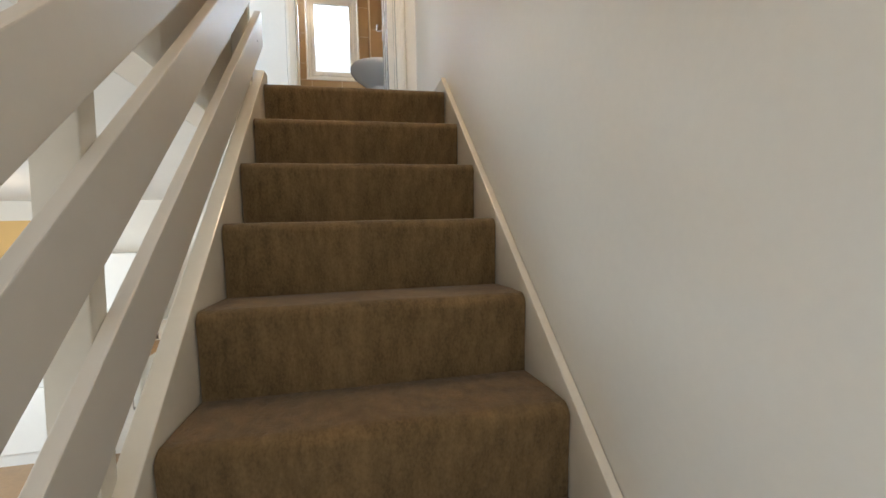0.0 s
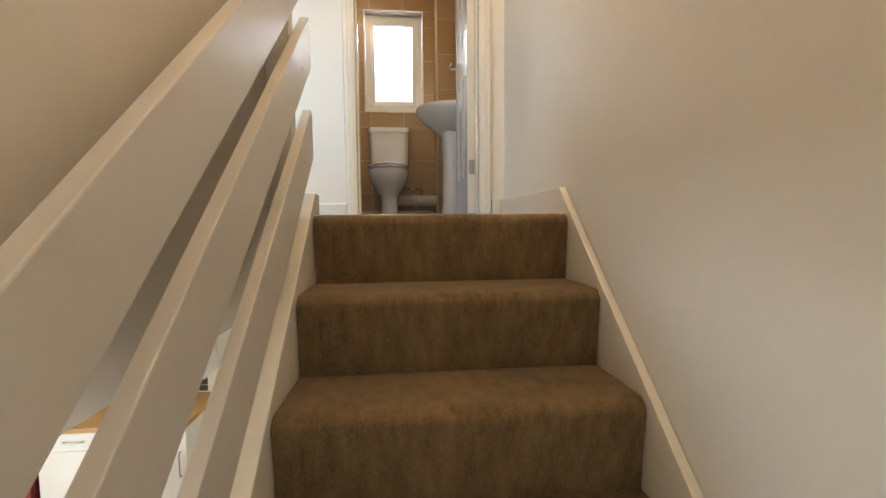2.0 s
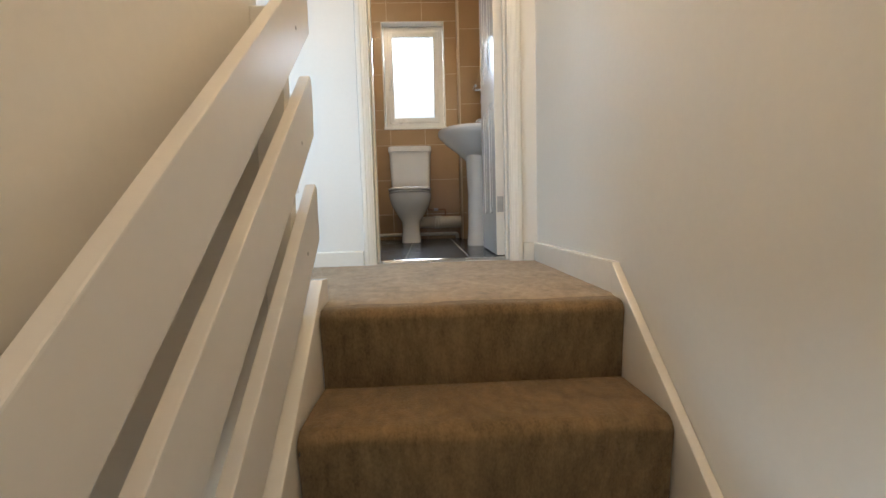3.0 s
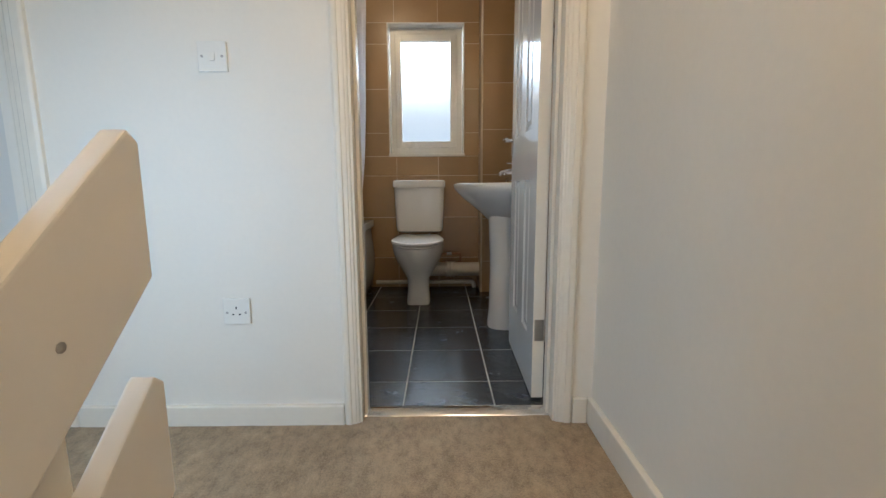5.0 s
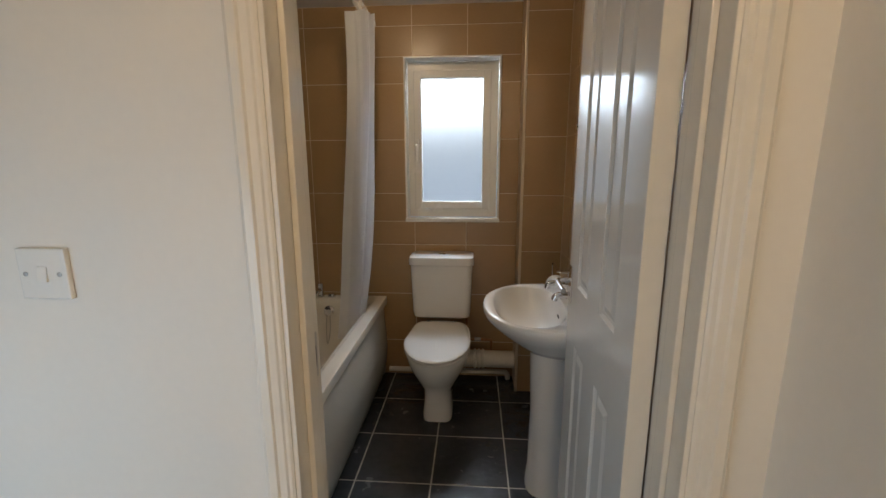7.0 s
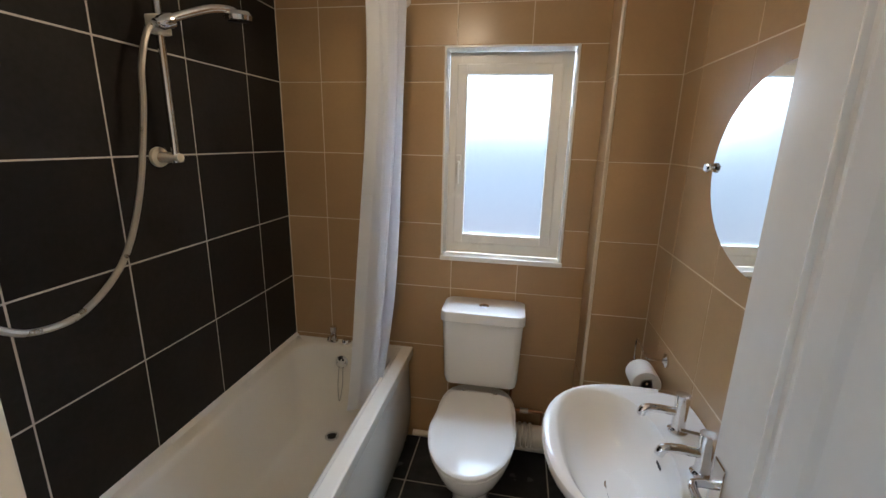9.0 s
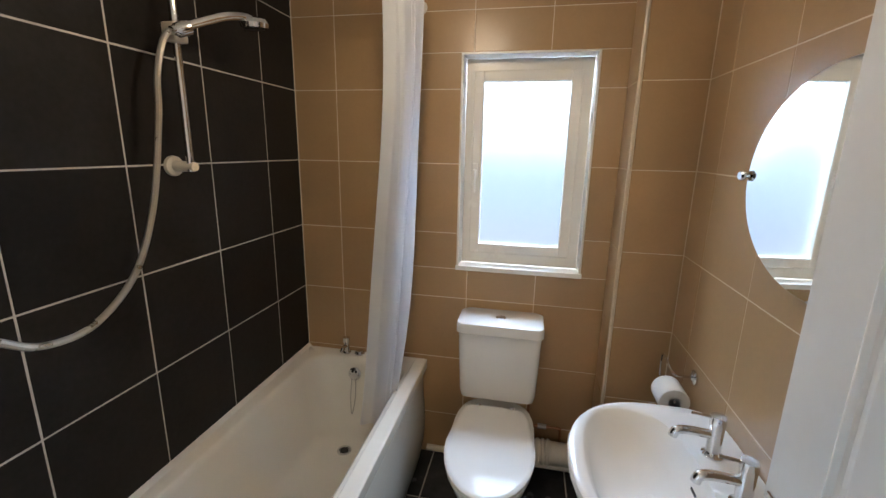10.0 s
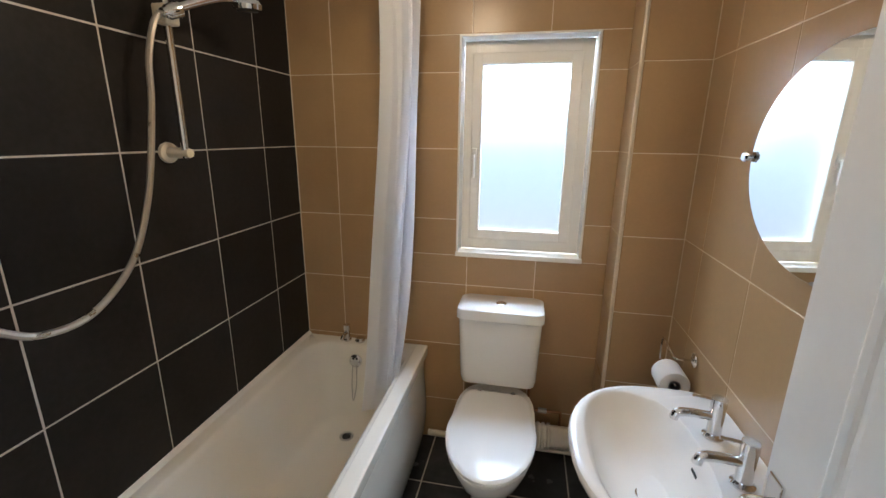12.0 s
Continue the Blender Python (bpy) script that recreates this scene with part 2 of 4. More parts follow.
def prism(poly, axis, a, b, bevel=0.0, seg=2):
    """A polygon drawn out along an axis from a to b; poly in the other two axes, in order."""
    bm = bmesh.new()

    def at(p, w):
        return {"x": (w, p[0], p[1]), "y": (p[0], w, p[1]), "z": (p[0], p[1], w)}[axis]
    va = [bm.verts.new(at(p, a)) for p in poly]
    vb = [bm.verts.new(at(p, b)) for p in poly]
    n = len(poly)
    bm.faces.new(va)
    bm.faces.new(vb[::-1])
    for i in range(n):
        bm.faces.new((va[i], vb[i], vb[(i + 1) % n], va[(i + 1) % n]))
    if bevel:
        bmesh.ops.recalc_face_normals(bm, faces=bm.faces)
        bmesh.ops.bevel(bm, geom=bm.edges[:], offset=bevel, segments=seg, affect="EDGES", profile=0.6)
    return bm


def loft(rings, close=True, caps=True):
    """A skin over rings of points, all of the same count."""
    bm = bmesh.new()
    vs = [[bm.verts.new(p) for p in r] for r in rings]
    n = len(rings[0])
    for r0, r1 in zip(vs, vs[1:]):
        for i in range(n if close else n - 1):
            j = (i + 1) % n
            bm.faces.new((r0[i], r0[j], r1[j], r1[i]))
    if caps:
        bm.faces.new(vs[0][::-1])
        bm.faces.new(vs[-1])
    return bm


def tube(points, radius, sides=10, steps=6):
    """A round tube along a smooth line through points."""
    pts = [Vector(p) for p in points]
    line = []
    for i in range(len(pts) - 1):
        p0, p1, p2, p3 = pts[max(i - 1, 0)], pts[i], pts[i + 1], pts[min(i + 2, len(pts) - 1)]
        for k in range(steps):
            t = k / steps
            line.append(0.5 * ((2 * p1) + (p2 - p0) * t + (2 * p0 - 5 * p1 + 4 * p2 - p3) * t * t + (3 * p1 - p0 - 3 * p2 + p3) * t ** 3))
    line.append(pts[-1])
    rings = []
    side = None
    for i, p in enumerate(line):
        d = (line[min(i + 1, len(line) - 1)] - line[max(i - 1, 0)]).normalized()
        if side is None:
            side = d.orthogonal().normalized()
        side = (side - d * side.dot(d)).normalized()
        up = d.cross(side)
        rings.append([p + radius * (math.cos(a) * side + math.sin(a) * up) for a in (2 * math.pi * k / sides for k in range(sides))])
    return loft(rings)


def turned(profile, center, axis=(0, 0, 1), sides=20):
    """A turned shape: profile of (radius, height) along an axis from center."""
    d = Vector(axis).normalized()
    s = d.orthogonal().normalized()
    u = d.cross(s)
    c = Vector(center)
    return loft([[c + d * h + max(r, 0.0004) * (math.cos(a) * s + math.sin(a) * u) for a in (2 * math.pi * k / sides for k in range(sides))] for r, h in profile])


def oval(cx, cy, z, rx, ry, n=32, power=2.0, cut=None):
    out = []
    for k in range(n):
        a = 2 * math.pi * k / n
        c, s = math.cos(a), math.sin(a)
        x = cx + rx * math.copysign(abs(c) ** (2 / power), c)
        y = cy + ry * math.copysign(abs(s) ** (2 / power), s)
        out.append((x, y, z))
    return out


def wall(name, pieces, mat, label, category="wall"):
    """A wall built of solid blocks (round its openings)."""
    bm = bmesh.new()
    for p in pieces:
        box(*p, bm=bm)
    return tagged(part(name, bm, mat), label, category, kind="structure")


# ---- the plan: heights and lines ----
CEILING = 2.235
GROUND = -2.665
KCEIL = -0.255
RISE, GOING, NOSE_Y, LAND = 0.2045, 0.2270, -0.970, -0.012
SR, SL = 0.418, -0.367          # string faces beside the carpet
WR, WL = 0.445, -0.470          # wall faces beside the stairs
BX0, BX1, BY0, BY1 = -1.229, 0.462, 0.125, 1.930   # bathroom faces
DX0, DX1, DH = -0.335, 0.312, 1.985                # bathroom doorway
WX0, WX1, WZ0, WZ1 = -0.446, 0.117, 1.010, 1.959   # bathroom window opening


def nose(y):
    return (y - NOSE_Y) * RISE / GOING


# ---- large structure ----
wall("wall_stair_east", [(WR, WR + 0.12, -4.7, 0.0, GROUND, CEILING)], WALL, "cream painted plaster wall beside the carpeted stairs")
wall("wall_stair_west", [(WL - 0.1, WL, -4.7, -0.99, KCEIL, CEILING)], WALL, "cream painted plaster wall above the open kitchen")
# The opening is added so that daylight reaches the door wall.
wall("wall_landing_south", [(-2.4, -1.45, -1.09, -0.99, -0.04, CEILING), (-0.62, WL - 0.1, -1.09, -0.99, -0.04, CEILING), (-1.45, -0.62, -1.09, -0.99, -0.04, 0.25),
                            (-1.45, -0.62, -1.09, -0.99, 1.75, CEILING)], WALL, "cream painted landing wall with an unseen opening added for daylight")
wall("wall_landing_west", [(-2.4, -2.3, -0.99, 0.0, -0.04, CEILING)], WALL, "cream painted landing end wall")
wall("wall_door", [(-2.4, -2.16, 0, 0.12, -0.04, CEILING), (-2.16, -1.40, 0, 0.12, DH + 0.04, CEILING), (-1.40, DX0 - 0.03, 0, 0.12, -0.04, CEILING),
                   (DX0 - 0.03, DX1 + 0.03, 0, 0.12, DH + 0.03, CEILING), (DX1 + 0.03, WR + 0.12, 0, 0.12, -0.04, CEILING)],
     WALL, "white painted landing wall with the bathroom doorway")
# Unseen closing wall; its opening is added.
wall("wall_front", [(-4.8, WR + 0.12, -4.8, -4.7, KCEIL, CEILING), (-4.8, -0.45, -4.8, -4.7, GROUND, KCEIL), (0.42, WR + 0.12, -4.8, -4.7, GROUND, KCEIL)],
     WALL, "cream painted wall round an unseen added opening")
tagged(part("ceiling_upper", box(-2.4, WR + 0.12, -4.8, 0.12, CEILING, CEILING + 0.1), CEIL), "white painted ceiling over stairs and landing", "ceiling", kind="structure")
tagged(part("ceiling_bathroom", box(BX0 - 0.1, BX1 + 0.1, 0.125, 2.1, CEILING - 0.005, CEILING + 0.1), CEIL), "white painted bathroom ceiling", "ceiling", kind="structure")
tagged(part("ceiling_kitchen", prism([(-4.8, -4.7), (WL - 0.102, -4.7), (WL - 0.102, -0.95), (WR, -0.95), (WR, 2.3), (-4.8, 2.3)], "z", KCEIL, KCEIL + 0.09), CEIL), "white painted kitchen ceiling", "ceiling", kind="structure")
tagged(part("floor_slab", box(-2.4, WR + 0.1, -0.925, 2.1, KCEIL + 0.095, -0.045), CEIL), "plastered floor structure of the upper storey", "floor", kind="structure")


def landing_floor():
    bm = bmesh.new()
    nx, ny = 60, 30
    g = [[bm.verts.new((-2.3 + (WR + 2.3) * i / nx, -0.945 + 0.998 * j / ny, LAND + 0.0015 * noise.noise((i * 0.9, j * 0.9, 3)) + (0.0025 if j > 1 else -0.001 if j else -0.006))) for j in range(ny + 1)] for i in range(nx + 1)]
    for i in range(nx):
        for j in range(ny):
            bm.faces.new((g[i][j], g[i + 1][j], g[i + 1][j + 1], g[i][j + 1]))
    return tagged(part("landing_carpet", bm, LIT_CARPET, smooth=True), "worn brown cut-pile carpet on the landing, lightened as by daylight", "carpet", kind="structure")


landing_floor()


def staircase():
    st = thing("staircase", "straight flight of stairs with worn brown carpet and cream strings", "staircase", at=(0, NOSE_Y, LAND))
    # one carpeted step, drawn along x with a soft rounded nosing
    prof = [(GOING + 0.035, -0.004), (0.10, 0.0), (0.045, -0.0005)]
    for k in range(7):
        a = math.pi / 2 * k / 6
        prof.append((0.030 - 0.030 * math.sin(a), -0.030 + 0.030 * math.cos(a)))
    prof += [(0.003, -0.055), (0.010, -0.12), (0.014, -RISE - 0.004), (0.06, -RISE - 0.02), (GOING + 0.03, -0.09)]
    n = 28
    rings = []
    for i in range(n + 1):
        x = SL + (SR - SL) * i / n
        rings.append([(x, y + 0.0025 * noise.noise((x * 7, y * 9, z * 9)), z + 0.002 * noise.noise((x * 6, y * 8 + 5, z * 5))) for y, z in prof])
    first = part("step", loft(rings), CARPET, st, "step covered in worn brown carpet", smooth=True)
    for i in range(1, 13):
        ob = new("step", first.data)
        ob.parent = st
        ob.location = (0, -GOING * i, -RISE * i)
        ob["label"] = "step covered in worn brown carpet"
    yb = -GOING * 12.6
    k = RISE / GOING
    top = 0.022
    # right string with its flat return at the landing
    poly = [(0.087, 0.072), (0.087, -0.30), (yb, yb * k - 0.30), (yb, yb * k + top)]
    poly[0] = (0.087, 0.087 * k + 0.012)
    part("string", prism(poly, "x", SR + 0.003, WR - 0.002, 0.003), GLOSS, st, "cream gloss painted stair string")
    poly = [(0.119, 0.067), (0.119, -0.15), (0.0, -0.30), (yb, yb * k - 0.30), (yb, yb * k + top), (0.06, 0.06 * k + top - 0.005)]
    part("string", prism(poly, "x", SL - 0.046, SL - 0.003, 0.003), GLOSS, st, "cream gloss painted stair string")
    return st


staircase()


def balustrade():
    ba = thing("balustrade", "cream painted balustrade of three wide sloping boards on posts", "balustrade", at=(-0.39, -0.9, 0.0))
    k = 0.878
    y1, y0 = 0.003, -2.45
    for z, h in ((0.846, 0.153), (0.586, 0.147), (0.312, 0.147)):
        poly = [(y1, z - h), (y1, z - 0.012), (y1 - 0.015, z), (y0, z + y0 * k), (y0, z - h + y0 * k), (y1 - 0.001, z - h - 0.001)]
        part("rail_board", prism(poly[:5], "x", -0.012, 0.015, 0.003), BOARD, ba, "wide cream painted sloping board")
    for y in (-0.115, -1.265, -2.35):
        part("post", box(-0.079, -0.013, y - 0.023, y + 0.023, y * k - 0.15, y * k + 0.80, 0.003), GLOSS, ba)
    for z in (0.76, 0.50, 0.24):
        for dy in (-0.115,):
            part("screw", turned([(0.005, 0), (0.005, 0.0012), (0.001, 0.002)], (0.0145, dy, z + dy * k), (1, 0, 0), 8), STEEL, ba, "painted-over steel screw head")
    part("cap_hole", turned([(0.005, 0), (0.005, 0.0015), (0.004, 0.002)], (0.027, -0.30, -0.255), (1, 0, 0), 8), SLOT, ba, "dark open screw hole in the string")
    return ba


balustrade()


def skirting(name, x0, x1, y0, y1, h=0.078):
    tagged(part(name, box(x0, x1, y0, y1, LAND - 0.004, h, 0.005), GLOSS), "cream gloss painted skirting board", "skirting", kind="structure")


skirting("baseboard_east", WR - 0.018, WR + 0.002, -0.884, -0.002)
skirting("baseboard_door_right", 0.376, WR - 0.020, -0.018, 0.002)
skirting("baseboard_door_left", -1.285, -0.393, -0.018, 0.002, 0.060)


def doorway(name, x0, x1, h, wl, wr, label):
    """Lining, stops and moulded architrave of an opening in the landing wall."""
    d = thing(name, label, "door frame", kind="structure", at=((x0 + x1) / 2, 0.06, 0))
    c = (x0 + x1) / 2

    def lx(x):
        return x - c
    part("lining", box(lx(x0 - 0.028), lx(x0), -0.062, 0.066, LAND, h, 0.002), GLOSS, d)
    part("lining", box(lx(x1), lx(x1 + 0.028), -0.062, 0.066, LAND, h, 0.002), GLOSS, d)
    part("lining", box(lx(x0 - 0.028), lx(x1 + 0.028), -0.062, 0.066, h + 0.001, h + 0.028, 0.002), GLOSS, d)
    part("door_stop", box(lx(x0 + 0.001), lx(x0 + 0.012), -0.02, 0.018, LAND, h, 0.002), GLOSS, d)
    part("door_stop", box(lx(x1 - 0.012), lx(x1 - 0.001), -0.02, 0.018, LAND, h, 0.002), GLOSS, d)

    def casing(w):
        return [(0.008, 0), (w, 0), (w, -0.012), (w - 0.008, -0.018), (w * 0.62, -0.018), (w * 0.56, -0.014), (w * 0.36, -0.012), (w * 0.30, -0.009), (0.012, -0.008), (0.008, -0.005)]
    part("architrave", prism([(lx(x0) - u, -0.06 + v) for u, v in casing(wl)], "z", LAND, h + wl), GLOSS, d)
    part("architrave", prism([(lx(x1) + u, -0.06 + v) for u, v in casing(wr)], "z", LAND, h + wr), GLOSS, d)
    part("architrave", prism([(-0.06 + v, h + u) for u, v in casing(wr)], "x", lx(x0), lx(x1)), GLOSS, d)
    return d


frame_1 = doorway("door_frame_1", DX0, DX1, DH, 0.056, 0.062, "cream gloss painted door frame with moulded architrave")
fc = (DX0 + DX1) / 2
part("strike_plate", box(DX0 - 0.0005 - fc, DX0 + 0.0012 - fc, 0.022, 0.052, 0.945, 1.035, 0.0004), STEEL, frame_1, "dull steel strike plate")
part("latch_hole", box(DX0 + 0.0010 - fc, DX0 + 0.0016 - fc, 0.029, 0.045, 0.968, 1.008), SLOT, frame_1)
for cx in (DX0 - 0.0585, DX1 + 0.0622):
    part("paint_crack", box(cx - fc, cx + 0.0022 - fc, -0.0606, -0.0595, 0.35, DH), SLOT, frame_1, "thin dark crack between casing and wall")
doorway("door_frame_2", -2.13, -1.37, DH, 0.085, 0.085, "cream gloss painted door frame on the landing")
tagged(part("threshold_strip", prism([(0.030, LAND), (0.036, LAND + 0.006), (0.050, 0.003), (0.062, 0.006), (0.076, 0.004), (0.082, -0.002), (0.082, LAND)], "x", DX0 + 0.002, DX1 - 0.002), CHROME),
       "bright metal threshold strip between carpet and tiles", "threshold", kind="structure")


def panel_door(name, m, width, height, label, hand=1):
    """A four-panel moulded door, tall panels over short ones, hinged along its local z axis; x runs along the leaf, y through it."""
    d = thing(name, label, "door", kind="structure")
    d.matrix_world = m
    t = 0.042
    st, mid = width * 0.195, width * 0.20
    pw = (width - 2 * st - mid) / 2
    rows = ((0.215, 0.80), (0.985, height - 0.12))
    bm = box(0, width, 0.007, t - 0.007, 0, height)
    for x0, x1 in ((0, st), (st + pw, st + pw + mid), (width - st, width)):
        box(x0, x1, 0, t, 0, height, bm=bm)
    zs = [0.0] + [v for r in rows for v in r] + [height]
    for z0, z1 in zip(zs[::2], zs[1::2]):
        for x0 in (st, st + pw + mid):
            box(x0, x0 + pw, 0, t, z0, z1, bm=bm)
    part("leaf", bm, DOORPAINT, d)
    part("edge_strip", box(-0.0015, 0.0002, 0.0006, t - 0.0006, 0.001, height - 0.001, 0.0004), GLOSS, d, "cream painted door edge")
    for z0, z1 in rows:
        for x0 in (st, st + pw + mid):
            for y0, y1 in ((-0.001, 0.007), (t - 0.007, t + 0.001)):
                s = 1 if y0 < 0.01 else -1
                a, b = (0.0075, 0.0018) if s > 0 else (t - 0.0075, t - 0.0018)
                i0, i1 = 0.016, 0.034
                rings = []
                for ins, y in ((0.0, a - 0.006 * s), (0.008, a), (i0, a), (i1, b)):
                    rings.append([(x0 + ins, y, z0 + ins), (x0 + pw - ins, y, z0 + ins), (x0 + pw - ins, y, z1 - ins), (x0 + ins, y, z1 - ins)])
                b2 = loft(rings, caps=False)
                b2.faces.new(list(b2.verts)[-4:])
                part("panel", b2, DOORPAINT, d)
    return d


def lever_handle(d, x, z, side, reach):
    """Chrome lever on a long back plate; side is -1 or 1 along the leaf's y, reach the lever's way along x."""
    y = 0.0 if side < 0 else 0.042
    pl = part("handle_plate", box(x - 0.019, x + 0.019, min(y, y + side * 0.006), max(y, y + side * 0.006), z - 0.05, z + 0.065, 0.002), CHROME, d, "chrome handle plate")
    part("lever", tube([(x, y + side * 0.004, z + 0.02), (x, y + side * 0.035, z + 0.02), (x + reach * 0.012, y + side * 0.046, z + 0.02), (x + reach * 0.06, y + side * 0.047, z + 0.018),
                        (x + reach * 0.105, y + side * 0.045, z + 0.016)], 0.0075), CHROME, d, "chrome lever", smooth=True)
    part("keyhole", turned([(0.006, 0), (0.006, 0.001), (0.005, 0.0015)], (x, y + side * 0.006, z - 0.025), (0, side, 0), 10), CHROME, d)
    return pl


# the bathroom door stands open inwards, leaf along +y, its inner face towards the bath
leaf = panel_door("door_1", pose(0.309, 0.1255, 0.008, 0, 0, 89.0), 0.58, DH - 0.012, "white four-panel door standing open into the bathroom")
lever_handle(leaf, 0.58 - 0.034, 0.965, 1, -1)
lever_handle(leaf, 0.58 - 0.034, 0.965, -1, -1)
for hz in (0.26, 1.72):
    part("hinge", box(-0.0030, -0.0014, 0.004, 0.036, hz - 0.04, hz + 0.04, 0.0005), STEEL, leaf, "dull steel hinge plate")
d2 = panel_door("door_2", pose(-2.128, 0.03, 0.006), 0.756, DH - 0.012, "white four-panel door, closed")


def switch_plate(name, x, z, label, socket=False):
    s = thing(name, label, "socket" if socket else "light switch", at=(x, 0.0, z))
    part("plate", box(-0.0435, 0.0435, -0.0095, 0.0005, -0.0435, 0.0435, 0.003), PVC, s, "white plastic face plate")
    for sx in (-0.030, 0.030):
        part("screw", turned([(0.0042, 0), (0.0042, 0.0012), (0.002, 0.0016)], (sx, -0.0093, 0.0 if not socket else -0.004), (0, -1, 0), 10), STEEL, s)
    if socket:
        for sx, sz, w, h in ((0.0, 0.012, 0.004, 0.009), (-0.011, -0.010, 0.007, 0.0045), (0.011, -0.010, 0.007, 0.0045)):
            part("slot", box(sx - w / 2, sx + w / 2, -0.0101, -0.0094, sz - h / 2, sz + h / 2), SLOT, s, "dark socket slot")
    else:
        part("rocker", prism([(-0.0095, -0.013), (-0.0135, -0.013), (-0.0105, 0.013), (-0.0095, 0.013)], "x", -0.009, 0.009, 0.0008), PVC, s, "white switch rocker")
    return s


switch_plate("light_switch", -0.7434, 1.174, "white square plastic light switch on the landing wall")
switch_plate("wall_socket", -0.731, 0.387, "white square plastic wall socket above the skirting", True)

# ---- bathroom shell ----
wall("wall_bath_north", [(BX0 - 0.1, WX0, BY1 + 0.0015, 2.13, -0.02, CEILING), (WX1, BX1 + 0.1, BY1 + 0.0015, 2.13, -0.02, CEILING),
                         (WX0, WX1, BY1 + 0.0015, 2.13, -0.02, WZ0), (WX0, WX1, BY1 + 0.0015, 2.13, WZ1, CEILING)], TAN_GROUT, "tiled bathroom wall with the window opening")
wall("wall_bath_west", [(BX0 - 0.1, BX0 - 0.001, 0.12, BY1 + 0.008, -0.02, CEILING)], GROUT, "bathroom wall of black tiles beside the bath")
wall("wall_bath_east", [(BX1 + 0.0015, BX1 + 0.1, 0.12, BY1 + 0.0015, -0.02, CEILING)], TAN_GROUT, "bathroom wall of beige tiles behind the basin")
wall("wall_pipe_box", [(0.2275, BX1 + 0.001, 1.7465, BY1 + 0.001, -0.01, CEILING - 0.006)], TAN_GROUT, "tiled boxed-in pipe casing in the corner")
wall("floor_bathroom", [(BX0, BX1, 0.06, BY1, -0.03, -0.0015)], DARK_GROUT, "dark tiled bathroom floor bed", "floor")
W_OBJ = {k: bpy.data.objects[k] for k in ("wall_bath_north", "wall_bath_west", "wall_bath_east", "wall_pipe_box", "floor_bathroom")}
# Added corner strip that imitates the casing's lit side face.
tagged(part("casing_side_strip", prism([(0.2245, 1.742), (0.230, 1.7395), (0.237, 1.742), (0.237, 1.750), (0.2245, 1.750)], "z", 0, CEILING - 0.007), CASING_SIDE),
       "pale beige strip added for the lit side face of the tiled casing", "trim", kind="structure")


def bathroom_window():
    w = thing("window_1", "white plastic casement window with frosted glass", "window", kind="structure", at=(-0.165, 2.0, 1.486))
    cx, cz = -0.165, 1.486
    x0, x1, z0, z1 = WX0 - cx, WX1 - cx, WZ0 - cz, WZ1 - cz

    def ring(name, o, wd, ya, yb, mat, bev, label=""):
        xa, xb, za, zb = o
        bm = box(xa, xa + wd, ya, yb, za, zb, bev)
        box(xb - wd, xb, ya, yb, za, zb, bev, bm=bm)
        box(xa + wd - 0.004, xb - wd + 0.004, ya + 0.0005, yb - 0.0005, za, za + wd, bev, bm=bm)
        box(xa + wd - 0.004, xb - wd + 0.004, ya + 0.0005, yb - 0.0005, zb - wd, zb, bev, bm=bm)
        return part(name, bm, mat, w, label)
    ring("reveal_lining", (x0 + 0.001, x1 - 0.001, z0 + 0.001, z1 - 0.001), 0.008, -0.076, 0.03, PVC, 0.001, "white plastic reveal lining")
    ring("window_frame", (x0 + 0.012, x1 - 0.012, z0 + 0.020, z1 - 0.012), 0.055, 0.008, 0.065, PVC, 0.004)
    sash = ring("sash", (x0 + 0.047, x1 - 0.055, z0 + 0.070, z1 - 0.061), 0.047, -0.006, 0.045, PVC, 0.006)
    part("window_sill", box(x0 - 0.004, x1 + 0.004, -0.080, -0.005, z0 - 0.003, z0 + 0.020, 0.004), PVC, w)
    pane = part("pane", box(x0 + 0.090, x1 - 0.098, 0.012, 0.018, z0 + 0.113, z1 - 0.104), FROST, w, "frosted glass pane")
    pane.visible_shadow = False
    hx = x0 + 0.064
    part("handle", tube([(hx, -0.008, -0.02), (hx, -0.028, -0.02), (hx, -0.032, -0.035), (hx, -0.032, -0.115)], 0.008), PVC, sash, "white window handle", smooth=True)
    part("handle_base", box(hx - 0.012, hx + 0.012, -0.016, -0.004, -0.055, 0.015, 0.004), PVC, sash)
    return w


bathroom_window()
bd = tagged(part("backdrop", box(-14, 14, 12.0, 12.05, -6, 10), OUTDOOR), "hazy bright outdoors beyond the frosted window", "backdrop", kind="structure")


